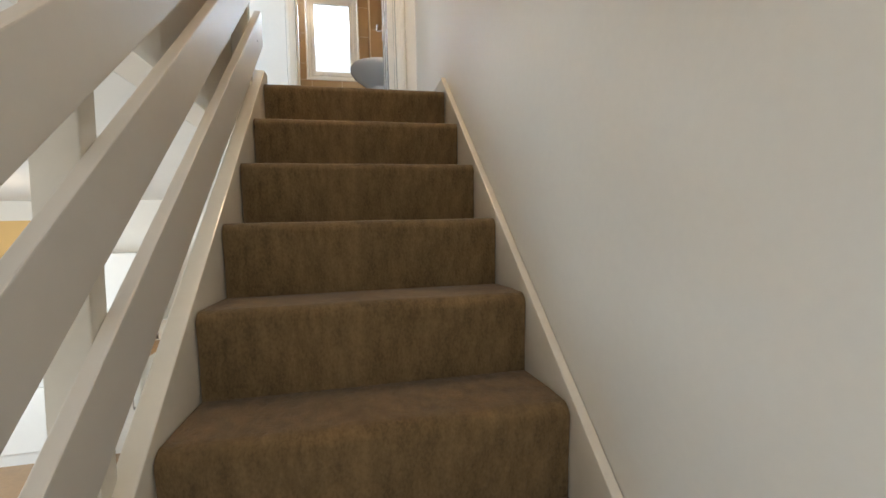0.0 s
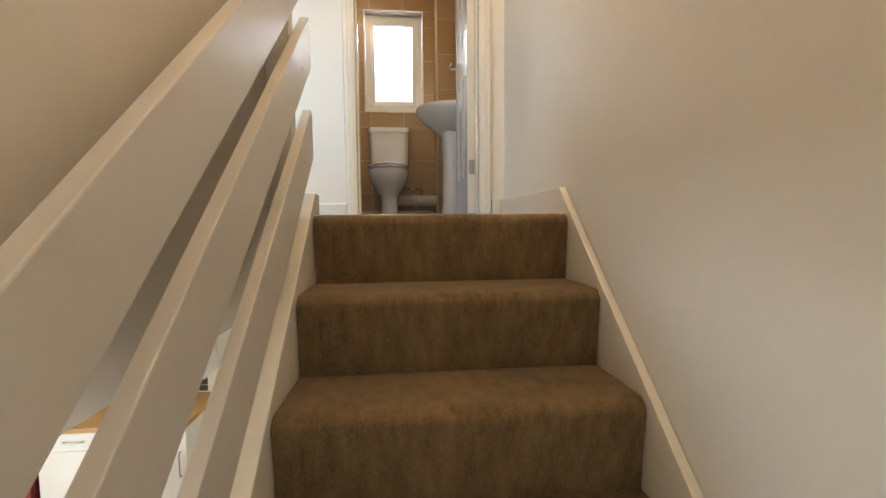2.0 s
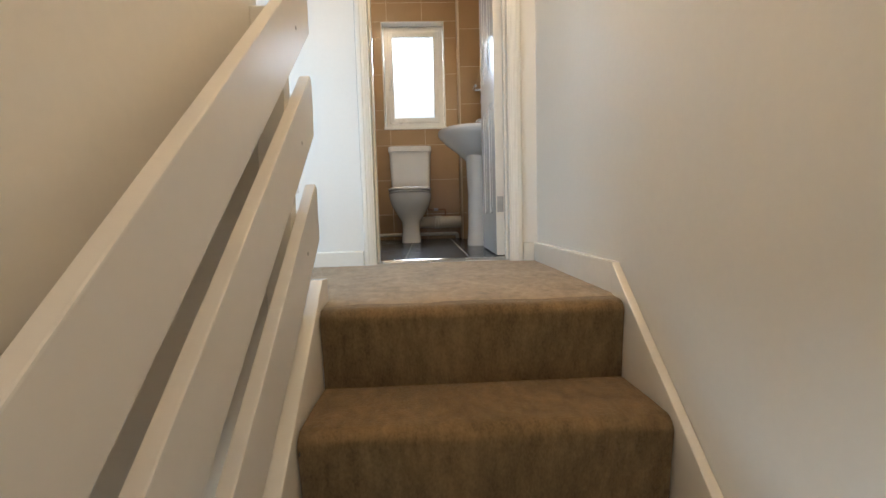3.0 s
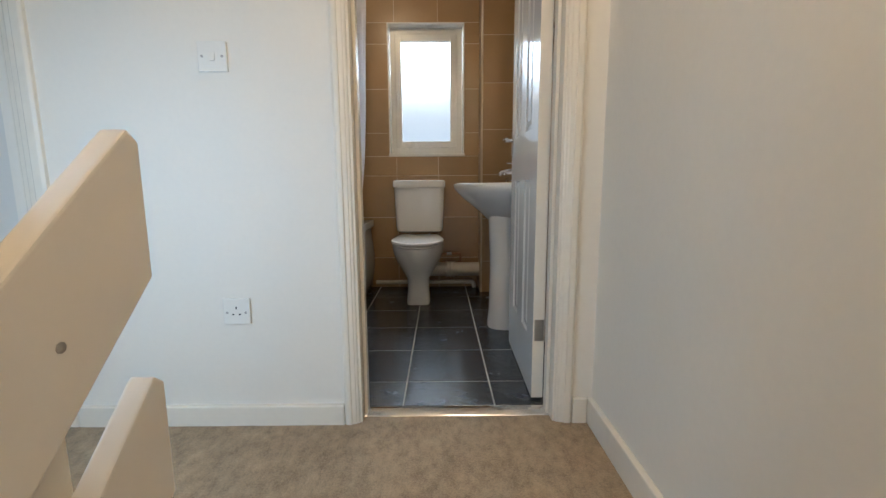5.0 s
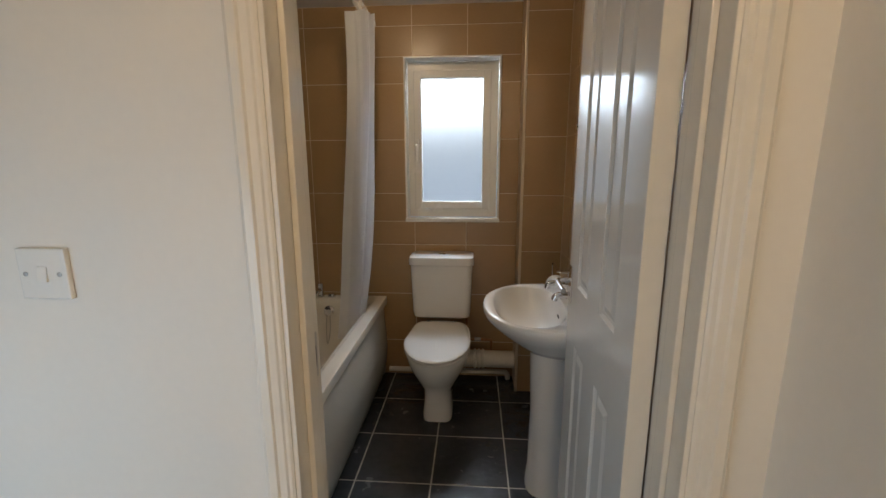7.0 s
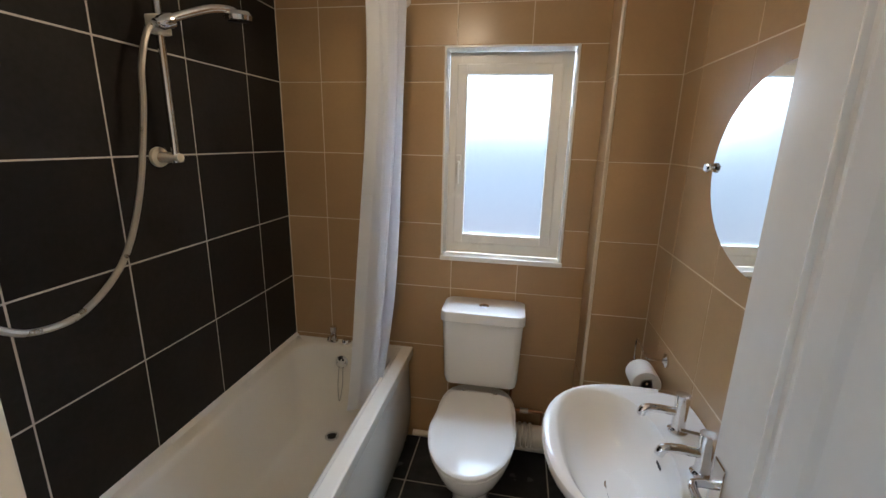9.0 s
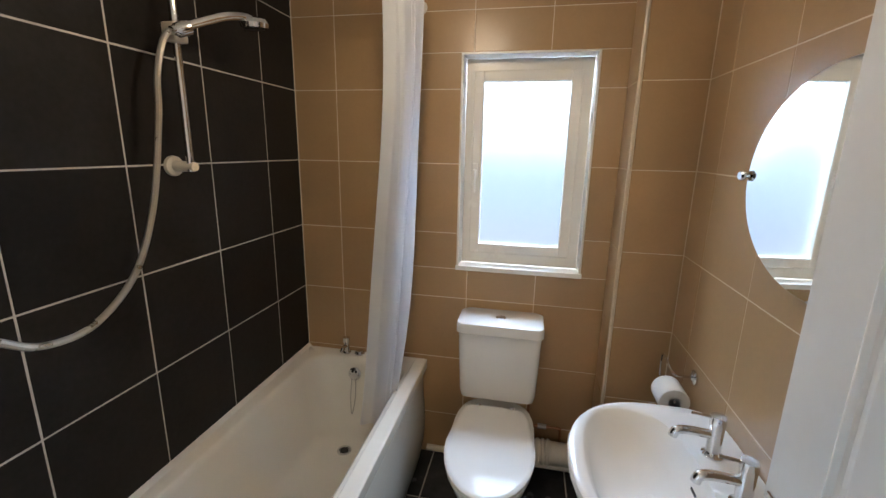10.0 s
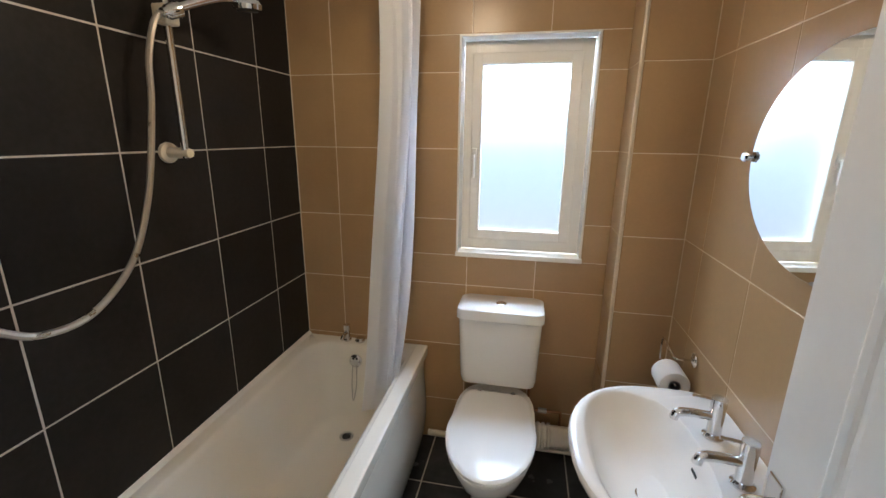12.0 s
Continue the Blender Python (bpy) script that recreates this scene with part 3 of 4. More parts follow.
# ---- bath ----
def bathtub():
    x0, x1, y0, y1, z = BX0 + 0.001, -0.592, BY0 + 0.004, BY1 - 0.002, 0.53
    t = thing("bathtub", "cream white acrylic bath with a bowed side panel", "bathtub", at=((x0 + x1) / 2, (y0 + y1) / 2, 0))
    cx, cy = (x0 + x1) / 2, (y0 + y1) / 2
    hx, hy = (x1 - x0) / 2, (y1 - y0) / 2

    def ring(ax, ay, zz, r, ox=0.0, oy=0.0, n=6):
        pts = []
        for sx, sy, a0 in ((1, 1, 0), (-1, 1, 90), (-1, -1, 180), (1, -1, 270)):
            for k in range(n):
                a = radians(a0 + 90 * k / (n - 1))
                pts.append((ox + sx * (ax - r) + r * math.cos(a), oy + sy * (ay - r) + r * math.sin(a), zz))
        return pts
    rings = [ring(hx, hy, z - 0.035, 0.006), ring(hx, hy, z - 0.006, 0.006), ring(hx - 0.004, hy - 0.004, z, 0.01), ring(hx - 0.058, hy - 0.062, z, 0.10),
             ring(hx - 0.066, hy - 0.070, z - 0.006, 0.11), ring(hx - 0.074, hy - 0.080, z - 0.03, 0.115), ring(hx - 0.10, hy - 0.12, z - 0.20, 0.12, 0, 0.01),
             ring(hx - 0.135, hy - 0.19, z - 0.35, 0.12, 0, 0.035), ring(hx - 0.165, hy - 0.24, z - 0.378, 0.11, 0, 0.05), ring(hx - 0.22, hy - 0.32, z - 0.385, 0.06, 0, 0.06)]
    bm = loft(rings, caps=False)
    bm.verts.ensure_lookup_table()
    bm.faces.new(list(bm.verts)[-24:])
    part("tub", bm, ACRYLIC, t, smooth=True)
    # bowed panel along the open side
    rows = []
    for k in range(13):
        u = k / 12
        zz = 0.02 + (z - 0.045 - 0.02) * u
        bow = 0.055 * math.sin(math.pi * min(1, u * 1.02)) ** 0.8
        line = []
        for j in range(25):
            v = j / 24
            e = 1 - abs(2 * v - 1) ** 10
            line.append((hx - 0.010 + bow * e, -hy + 0.003 + (2 * hy - 0.006) * v, zz))
        rows.append(line)
    bm = loft(rows, close=False, caps=False)
    bmesh.ops.solidify(bm, geom=bm.faces[:], thickness=0.006)
    part("side_panel", bm, ACRYLIC, t, "bowed cream white bath panel", smooth=True)
    part("rim_lip", box(hx - 0.05, hx + 0.012, -hy + 0.002, hy - 0.002, z - 0.05, z + 0.002, 0.008, 3), ACRYLIC, t)
    part("seal", prism([(-hx, z), (-hx + 0.014, z), (-hx, z + 0.016)], "y", -hy, hy), PVC, t, "white sealant bead along the tiles")
    px, py = -0.92 - cx, 1.655 - cy
    part("plughole", turned([(0.034, 0), (0.034, 0.003), (0.024, 0.004), (0.022, -0.001)], (px, py, z - 0.3845)), CHROME, t, "chrome plughole", smooth=True)
    part("plughole_grid", turned([(0.020, 0), (0.020, 0.0012)], (px, py, z - 0.3835)), SLOT, t)
    ov = (-0.93 - cx, hy - 0.098, z - 0.075)
    part("overflow", turned([(0.033, 0), (0.033, 0.006), (0.028, 0.010), (0.012, 0.011)], ov, (0, -1, 0.15)), CHROME, t, "chrome overflow cover", smooth=True)
    for k in range(6):
        a = k * math.pi / 3
        part("overflow_hole", turned([(0.006, 0), (0.006, 0.001)], (ov[0] + 0.018 * math.cos(a), ov[1] - 0.0095, ov[2] + 0.018 * math.sin(a)), (0, -1, 0.15), 8), SLOT, t)
    part("plug_chain", tube([(ov[0] - 0.012, ov[1] - 0.012, ov[2] - 0.02), (ov[0] - 0.014, ov[1] - 0.03, ov[2] - 0.12), (ov[0] - 0.004, ov[1] - 0.045, ov[2] - 0.20), (ov[0] + 0.010, ov[1] - 0.03, ov[2] - 0.12),
                              (ov[0] + 0.008, ov[1] - 0.012, ov[2] - 0.02)], 0.0022, 6), STEEL, t, "thin steel plug chain")
    for tx in (-1.0, -0.93):
        tap = part("tap", turned([(0.022, 0), (0.022, 0.006), (0.016, 0.012), (0.015, 0.055), (0.018, 0.058), (0.018, 0.085), (0.008, 0.088)] if tx < -0.95 else
                                  [(0.026, 0), (0.026, 0.008), (0.020, 0.014), (0.019, 0.02), (0.004, 0.022)], (tx - cx, hy - 0.032, z)), CHROME, t, "small chrome bath tap", smooth=True)
        if tx < -0.95:
            part("spout", tube([(tx - cx, hy - 0.032, z + 0.04), (tx - cx, hy - 0.07, z + 0.045), (tx - cx, hy - 0.095, z + 0.03)], 0.010), CHROME, tap, smooth=True)
    return t


bathtub()


def shower():
    x, y = -1.150, 1.163
    s = thing("shower", "chrome hand shower on a riser rail with a metal hose", "shower", at=(BX0, y, 1.493))
    o = Vector((BX0, y, 1.493))

    def L(*p):
        return tuple(Vector(p) - o)
    part("riser_rail", tube([L(x, y, 1.478), L(x, y, 1.8), L(x, y, 2.14)], 0.0105), CHROME, s, "chrome riser rail", smooth=True)
    for z in (1.493, 2.10):
        part("bracket", turned([(0.030, 0), (0.032, 0.006), (0.030, 0.014), (0.017, 0.018), (0.015, 0.085), (0.013, 0.095), (0.004, 0.098)], L(BX0 + 0.001, y + 0.012, z), (1, -0.12, 0)), PLASTIC, s, "ivory plastic rail bracket", smooth=True)
    part("slider", box(*[v for p in zip(L(x - 0.020, y - 0.030, 1.842), L(x + 0.024, y + 0.022, 1.892)) for v in p], 0.007, 3), PLASTIC, s, "ivory plastic sliding bracket", smooth=True)
    part("holder", turned([(0.010, 0), (0.019, 0.01), (0.021, 0.045), (0.016, 0.05)], L(x + 0.03, y - 0.04, 1.862), (0.2, 0.55, 0.25)), CHROME, s, "chrome handset holder", smooth=True)
    hand = part("handset", tube([L(x + 0.03, y - 0.045, 1.862), L(x + 0.055, y + 0.04, 1.905), L(x + 0.085, y + 0.11, 1.938), L(x + 0.105, y + 0.17, 1.952), L(x + 0.115, y + 0.21, 1.950)], 0.0125), CHROME, s, "chrome shower handset", smooth=True)
    part("spray_head", turned([(0.012, 0.022), (0.036, 0.016), (0.044, 0.004), (0.042, -0.010), (0.034, -0.013)], L(x + 0.115, y + 0.205, 1.940), (0.05, -0.12, 1)), CHROME, hand, smooth=True)
    part("spray_plate", turned([(0.032, -0.0135), (0.030, -0.016), (0.004, -0.017)], L(x + 0.115, y + 0.205, 1.940), (0.05, -0.12, 1)), RUBBER, hand, "dark rubber spray plate")
    part("hose", tube([L(*p) for p in HOSE_LINE], 0.0085, 8, 10), HOSE, s, "ribbed metal shower hose", smooth=True)
    return s


shower()


def shower_curtain():
    c = thing("shower_curtain", "white fabric shower curtain bunched at the end of its rail", "curtain", at=(-0.612, 1.66, 2.12))
    rows = []
    n = 150
    for k in range(40):
        u = k / 39
        z = -0.02 - 1.70 * u
        line = []
        for j in range(n):
            v = j / (n - 1)
            sp = 1.0 + 0.10 * math.sin(u * 2.4) - 0.12 * u
            ph = v * 2 * math.pi * 5 + 0.8 * math.sin(v * 9) + 0.7 * u * math.sin(v * 5 + 1)
            x = 0.056 * math.sin(ph) * sp * (0.8 + 0.3 * math.sin(v * 13)) + 0.03 * (v - 0.5) - 0.105 * u ** 2.2 + 0.008 * math.sin(u * 7 + v * 4)
            y = (v - 0.5) * 0.14 * sp + 0.014 * math.sin(2 * ph + 1) - 0.07 * u ** 2
            line.append((x, y, z + (0.0 if v < 0.86 else -0.055 * min(1, (v - 0.86) / 0.04)) * (1 - u) + 0.006 * math.sin(v * 40) * (1 - u)))
        rows.append(line)
    bm = loft(rows, close=False, caps=False)
    part("cloth", bm, CURTAIN, c, smooth=True)
    for k in range(8):
        part("ring", tube([(0.017 * math.cos(a), -0.09 + 0.025 * k, 0.012 + 0.024 * math.sin(a)) for a in (2 * math.pi * i / 8 for i in range(9))], 0.0018, 6, 2), PVC, c, "white curtain ring")
    r = thing("curtain_rail", "white tubular shower curtain rail", "curtain rail", at=(-0.625, 1.0, 2.135))
    part("pole", tube([(0, -0.868, 0), (0, 0, 0), (0, 0.928, 0)], 0.0115), PVC, r, smooth=True)
    for y, d in ((-0.873, 1), (0.928, -1)):
        part("end_flange", turned([(0.028, 0), (0.028, 0.004), (0.016, 0.012), (0.014, 0.03)], (0, y, 0), (0, d, 0)), PVC, r, smooth=True)


shower_curtain()


# ---- toilet ----
def toilet():
    cx = -0.2185
    t = thing("toilet", "white ceramic close-coupled toilet with the lid down", "toilet", at=(cx, 1.6, 0))
    oy = -1.6

    def sect(y0, y1, hw, z, n=28, pw=2.4, pf=2.0):
        """An egg-shaped ring: round in front (low y), flatter behind."""
        out = []
        yc = y0 + (y1 - y0) * 0.50
        for k in range(n):
            a = 2 * math.pi * k / n
            c, s = math.cos(a), math.sin(a)
            p = pf if s < 0 else pw
            x = hw * math.copysign(abs(c) ** (2 / p), c)
            y = yc + (yc - y0 if s < 0 else y1 - yc) * math.copysign(abs(s) ** (2 / p), s)
            out.append((x, y + oy, z))
        return out
    rings = [sect(1.395, 1.72, 0.080, 0.0, pw=6, pf=5), sect(1.393, 1.72, 0.081, 0.02, pw=6, pf=5), sect(1.408, 1.73, 0.074, 0.10, pw=5, pf=4.5), sect(1.395, 1.74, 0.078, 0.17, pw=4, pf=3.5), sect(1.33, 1.78, 0.118, 0.235, pw=3, pf=2.4),
             sect(1.262, 1.82, 0.155, 0.30, pw=3), sect(1.232, 1.84, 0.172, 0.355, pw=3), sect(1.222, 1.845, 0.176, 0.395, pw=3.4), sect(1.225, 1.845, 0.174, 0.402, pw=3.4)]
    part("bowl", loft(rings), CERAMIC, t, smooth=True)

    def lid(z0, z1, grow, name, mat):
        r = []
        for z, g in ((z0, -0.006), (z0 + 0.003, 0.0), (z1 - 0.006, 0.0), (z1 - 0.001, -0.006), (z1, -0.018)):
            ring = []
            for x, y, zz in sect(1.195 - grow, 1.735, 0.175 + grow, z, pw=10):
                # narrow to the hinge behind
                f = max(0.0, (y - oy - 1.50) / 0.235)
                k = 1 - 0.22 * min(1.0, f) ** 1.5
                ring.append((x * k * (1 + g / 0.18), (y - (1.46 + oy)) * (1 + g / 0.27) + 1.46 + oy, z))
            r.append(ring)
        return part(name, loft(r), mat, t, smooth=True)
    lid(0.404, 0.420, -0.004, "seat", CERAMIC)
    lid(0.422, 0.442, 0.0, "lid", CERAMIC)
    for sx in (-0.075, 0.075):
        part("hinge", turned([(0.011, 0), (0.012, 0.004), (0.012, 0.022), (0.008, 0.026)], (sx, 1.728 + oy, 0.418)), CHROME, t, "chrome seat hinge", smooth=True)

    def cist(z, hw, y0, y1, r=0.035):
        out = []
        for sx, sy, a0 in ((1, 1, 0), (-1, 1, 90), (-1, -1, 180), (1, -1, 270)):
            for k in range(6):
                a = radians(a0 + 18 * k)
                bow = 0.0
                out.append((sx * (hw - r) + r * math.cos(a), (y0 + y1) / 2 + oy + sy * ((y1 - y0) / 2 - r) + r * math.sin(a) + bow, z))
        return out
    part("cistern", loft([cist(0.448, 0.150, 1.765, 1.915), cist(0.458, 0.166, 1.752, 1.92), cist(0.49, 0.172, 1.745, 1.922), cist(0.775, 0.182, 1.735, 1.924), cist(0.781, 0.182, 1.735, 1.924)]), CERAMIC, t, smooth=True)
    part("cistern_lid", loft([cist(0.777, 0.186, 1.726, 1.926), cist(0.781, 0.190, 1.722, 1.928), cist(0.812, 0.190, 1.722, 1.928), cist(0.824, 0.187, 1.726, 1.927), cist(0.829, 0.176, 1.738, 1.92)]), CERAMIC, t, smooth=True)
    b = part("flush_button", turned([(0.023, 0), (0.023, 0.004), (0.019, 0.006), (0.002, 0.0065)], (0.0, 1.82 + oy, 0.828)), CHROME, t, "chrome flush button", smooth=True)
    part("button_split", box(-0.0007, 0.0007, 1.802 + oy, 1.838 + oy, 0.8335, 0.8351), SLOT, b)


toilet()


def waste_pipes():
    p = thing("waste_pipe", "fat white plastic waste pipe behind the toilet", "pipe", at=(0.05, 1.85, 0.155))
    part("pipe", turned([(0.052, -0.20), (0.052, 0.186)], (0, 0, 0), (1, 0, 0), 24), PIPE, p, smooth=True)
    for a in (-0.075, -0.05, -0.025):
        part("collar", turned([(0.053, a), (0.060, a + 0.003), (0.060, a + 0.015), (0.053, a + 0.018)], (0, 0, 0), (1, 0, 0), 24), PIPE, p, "ribbed pipe collar", smooth=True)
    q = thing("overflow_pipe", "thin white pipe run along the bathroom skirting", "pipe", at=(-0.15, 1.895, 0.045))
    part("pipe", tube([(-0.42, 0, 0), (0.0, 0, 0), (0.29, 0, 0), (0.335, -0.004, -0.006), (0.345, -0.005, -0.044)], 0.016), PIPE, q, smooth=True)
    s = thing("supply_pipe", "short copper supply pipe with a valve under the cistern", "pipe", at=(0.0, 1.88, 0.27))
    part("pipe", tube([(-0.07, 0, 0.14), (-0.068, 0, 0.01), (-0.05, 0, 0), (0.07, 0, 0), (0.085, 0.0, -0.01), (0.086, 0.0, -0.07)], 0.0075), COPPER, s, smooth=True)
    part("valve", turned([(0.013, -0.02), (0.013, 0.02)], (0.0, 0, 0), (1, 0, 0), 8), STEEL, s, "small metal valve")


waste_pipes()


# ---- basin ----
def basin():
    cy, z = 1.010, 0.80
    b = thing("pedestal_basin", "white ceramic pedestal basin with two chrome taps", "basin", at=(0.30, cy, 0))
    ox = -0.30

    def ring(f, w, zz, back=BX1 - 0.003, n=40, pw=2.25):
        """A D-shaped ring: front edge at x = f, straight along the wall at x = back."""
        out = []
        xm = f + (back - f) * 0.60
        for k in range(n):
            a = 2 * math.pi * k / n
            c, s = math.cos(a), math.sin(a)
            p = pw if c < 0 else 5.5
            x = xm + (xm - f if c < 0 else back - xm) * math.copysign(abs(c) ** (2 / p), c)
            y = w * math.copysign(abs(s) ** (2 / p), s)
            out.append((x + ox, y, zz))
        return out

    def bowl(f, w, zz, back, n=40):
        out = []
        xm = (f + back) / 2
        for k in range(n):
            a = 2 * math.pi * k / n
            c, s = math.cos(a), math.sin(a)
            out.append((xm + ox + (back - f) / 2 * math.copysign(abs(c) ** 0.9, c), w * math.copysign(abs(s) ** 0.85, s), zz))
        return out
    rings = [ring(0.20, 0.10, 0.60, 0.44), ring(0.14, 0.17, 0.655), ring(0.065, 0.245, 0.715), ring(0.028, 0.285, 0.752), ring(0.012, 0.298, 0.772), ring(0.008, 0.302, 0.788), ring(0.012, 0.300, 0.798),
             ring(0.020, 0.294, 0.802), bowl(0.046, 0.262, 0.801, 0.330), bowl(0.054, 0.252, 0.794, 0.324), bowl(0.070, 0.232, 0.765, 0.316), bowl(0.10, 0.185, 0.715, 0.30), bowl(0.14, 0.11, 0.675, 0.275), bowl(0.175, 0.035, 0.663, 0.245)]
    part("bowl", loft(rings), CERAMIC, b, smooth=True)

    def ped(x0, x1, w, zz, n=24):
        out = []
        for k in range(n):
            a = 2 * math.pi * k / n
            c, s = math.cos(a), math.sin(a)
            out.append(((x0 + x1) / 2 + ox + (x1 - x0) / 2 * math.copysign(abs(c) ** 0.75, c), -0.03 + w * math.copysign(abs(s) ** 0.75, s), zz))
        return out
    part("pedestal", loft([ped(0.198, 0.42, 0.092, 0.0), ped(0.198, 0.42, 0.092, 0.03), ped(0.206, 0.41, 0.082, 0.10), ped(0.210, 0.41, 0.078, 0.35), ped(0.200, 0.42, 0.088, 0.60), ped(0.185, 0.43, 0.105, 0.67)]), CERAMIC, b, smooth=True)
    part("waste", turned([(0.022, 0), (0.022, 0.003), (0.014, 0.004), (0.012, 0.001)], (0.205 + ox, 0, 0.6635)), CHROME, b, "chrome basin waste", smooth=True)
    part("overflow_slot", box(0.309 + ox, 0.3125 + ox, -0.016, 0.016, 0.745, 0.753, 0.001), SLOT, b)
    for dy in (0.086, -0.076):
        x = 0.376 + ox
        tap = part("tap", turned([(0.026, 0), (0.026, 0.004), (0.019, 0.010), (0.0175, 0.014), (0.0175, 0.085), (0.0185, 0.088), (0.0185, 0.112), (0.004, 0.113)], (x, dy, 0.8015)), CHROME, b, "chrome pillar tap", smooth=True)
        part("spout", tube([(x - 0.01, dy, 0.860), (x - 0.06, dy, 0.864), (x - 0.092, dy, 0.860), (x - 0.100, dy, 0.842)], 0.0115), CHROME, tap, smooth=True)
        part("lever", tube([(x - 0.005, dy, 0.907), (x - 0.04, dy + 0.002, 0.911), (x - 0.062, dy + 0.003, 0.913)], 0.0042, 8), CHROME, tap, smooth=True)


basin()


def oval_mirror():
    y, z, a, c = 0.980, 1.503, 0.287, 0.237
    m = thing("wall_mirror", "frameless oval mirror clipped to the tiled wall", "mirror", at=(BX1 - 0.024, y, z))
    m.rotation_euler = (0, 0, radians(3.8))
    n = 72
    rings = []
    for x, k in ((0.004, 0.985), (0.004, 1.0), (0.0, 1.0), (-0.0015, 0.992)):
        rings.append([(x, a * k * math.cos(2 * math.pi * i / n), c * k * math.sin(2 * math.pi * i / n)) for i in range(n)])
    part("glass", loft(rings), MIRROR, m)
    for k in range(5):
        t = -1.62 - 0.055 * k
        cy, cz, w = a * 0.985 * math.cos(t), c * 0.985 * math.sin(t), 0.010 + 0.006 * (k % 2)
        poly = [(cy + w * random.uniform(0.7, 1.2) * math.cos(u), cz + 0.6 * w * random.uniform(0.6, 1.2) * math.sin(u)) for u in (2 * math.pi * i / 9 for i in range(9))]
        part("chip", prism(poly, "x", -0.0024, -0.0010), STEEL, m, "grey patch of perished silvering")
    for s in (1, -1):
        cl = part("clip", turned([(0.006, 0), (0.006, 0.030 + s * 0.017), (0.013, 0.032 + s * 0.017), (0.014, 0.038 + s * 0.017), (0.010, 0.042 + s * 0.017)], (0.024 + s * 0.016, s * (a + 0.004), 0.004), (-1, 0, 0)), CHROME, m, "chrome mirror clip", smooth=True)
    return m


oval_mirror()


def roll_holder():
    y, z = 1.475, 0.820
    h = thing("toilet_roll_holder", "chrome toilet roll holder on the tiled wall", "roll holder", at=(BX1, y, z))
    part("rose", turned([(0.026, 0), (0.026, 0.006), (0.014, 0.010), (0.008, 0.014)], (0.0, 0, 0), (-1, 0, 0)), CHROME, h, smooth=True)
    part("arm", tube([(-0.005, 0, 0), (-0.05, 0.0, 0), (-0.062, 0.004, 0.0), (-0.066, 0.03, 0.002), (-0.070, 0.10, 0.02), (-0.070, 0.128, 0.01), (-0.070, 0.125, -0.06), (-0.070, 0.10, -0.072), (-0.070, -0.05, -0.072)], 0.0042, 8), CHROME, h, smooth=True)
    r = thing("toilet_roll", "white toilet paper roll on its holder", "toilet roll", at=(BX1 - 0.066, y + 0.012, z - 0.072 - 0.012))
    part("paper", turned([(0.020, -0.05), (0.048, -0.05), (0.050, -0.047), (0.050, 0.047), (0.048, 0.05), (0.020, 0.05), (0.020, -0.05)], (0, 0, 0), (0, 1, 0), 28), PAPER, r, smooth=True)
    part("core", turned([(0.0198, -0.0495), (0.0198, 0.0495), (0.0185, 0.0495), (0.0185, -0.0495)], (0, 0, 0), (0, 1, 0), 20), FLOORWOOD, r, "brown cardboard core", smooth=True)


roll_holder()


def dome_light():
    c = thing("ceiling_light", "small round white ceiling light", "ceiling light", at=(-0.44, 1.05, CEILING - 0.005))
    part("base", turned([(0.05, 0), (0.05, -0.02), (0.03, -0.022), (0.022, -0.028)], (0, 0, 0)), PVC, c, smooth=True)


dome_light()


# ---- kitchen things ----
def base_unit(x0, x1, y0, y1, doors, label, handle_side=1):
    """A floor cabinet with its front towards -y."""
    u = thing("base_cabinet", label, "kitchen cabinet", group="kitchen base cabinets", at=((x0 + x1) / 2, (y0 + y1) / 2, GROUND))
    w, d = (x1 - x0) / 2, (y1 - y0) / 2
    part("body", box(-w + 0.001, w - 0.001, -d + 0.02, d, 0.12, 0.868, 0.002), UNIT, u)
    part("plinth", box(-w + 0.001, w - 0.001, -d + 0.05, d - 0.05, 0.0, 0.118), UNIT, u)
    n = len(doors)
    for i in range(n):
        a, b = -w + 2 * w * i / n + 0.002, -w + 2 * w * (i + 1) / n - 0.002
        dr = part("door", box(a, b, -d, -d + 0.018, 0.125, 0.70 if doors[i] == "drawer" else 0.862, 0.003), UNIT, u)
        hx = b - 0.05
        if doors[i] == "drawer":
            dw = part("drawer", box(a, b, -d, -d + 0.018, 0.705, 0.862, 0.003), UNIT, u)
            part("handle", tube([((a + b) / 2 - 0.07, -d - 0.003, 0.79), ((a + b) / 2 - 0.068, -d - 0.028, 0.79), ((a + b) / 2 + 0.068, -d - 0.028, 0.79), ((a + b) / 2 + 0.07, -d - 0.003, 0.79)], 0.006), STEEL, dw, "steel bar handle")
            part("handle", tube([(hx, -d - 0.003, 0.44), (hx, -d - 0.028, 0.445), (hx, -d - 0.028, 0.59), (hx, -d - 0.003, 0.595)], 0.006), STEEL, dr, "steel bar handle")
        else:
            part("handle", tube([(hx, -d - 0.003, 0.44), (hx, -d - 0.028, 0.445), (hx, -d - 0.028, 0.64), (hx, -d - 0.003, 0.645)], 0.006), STEEL, dr, "steel bar handle")
    return u


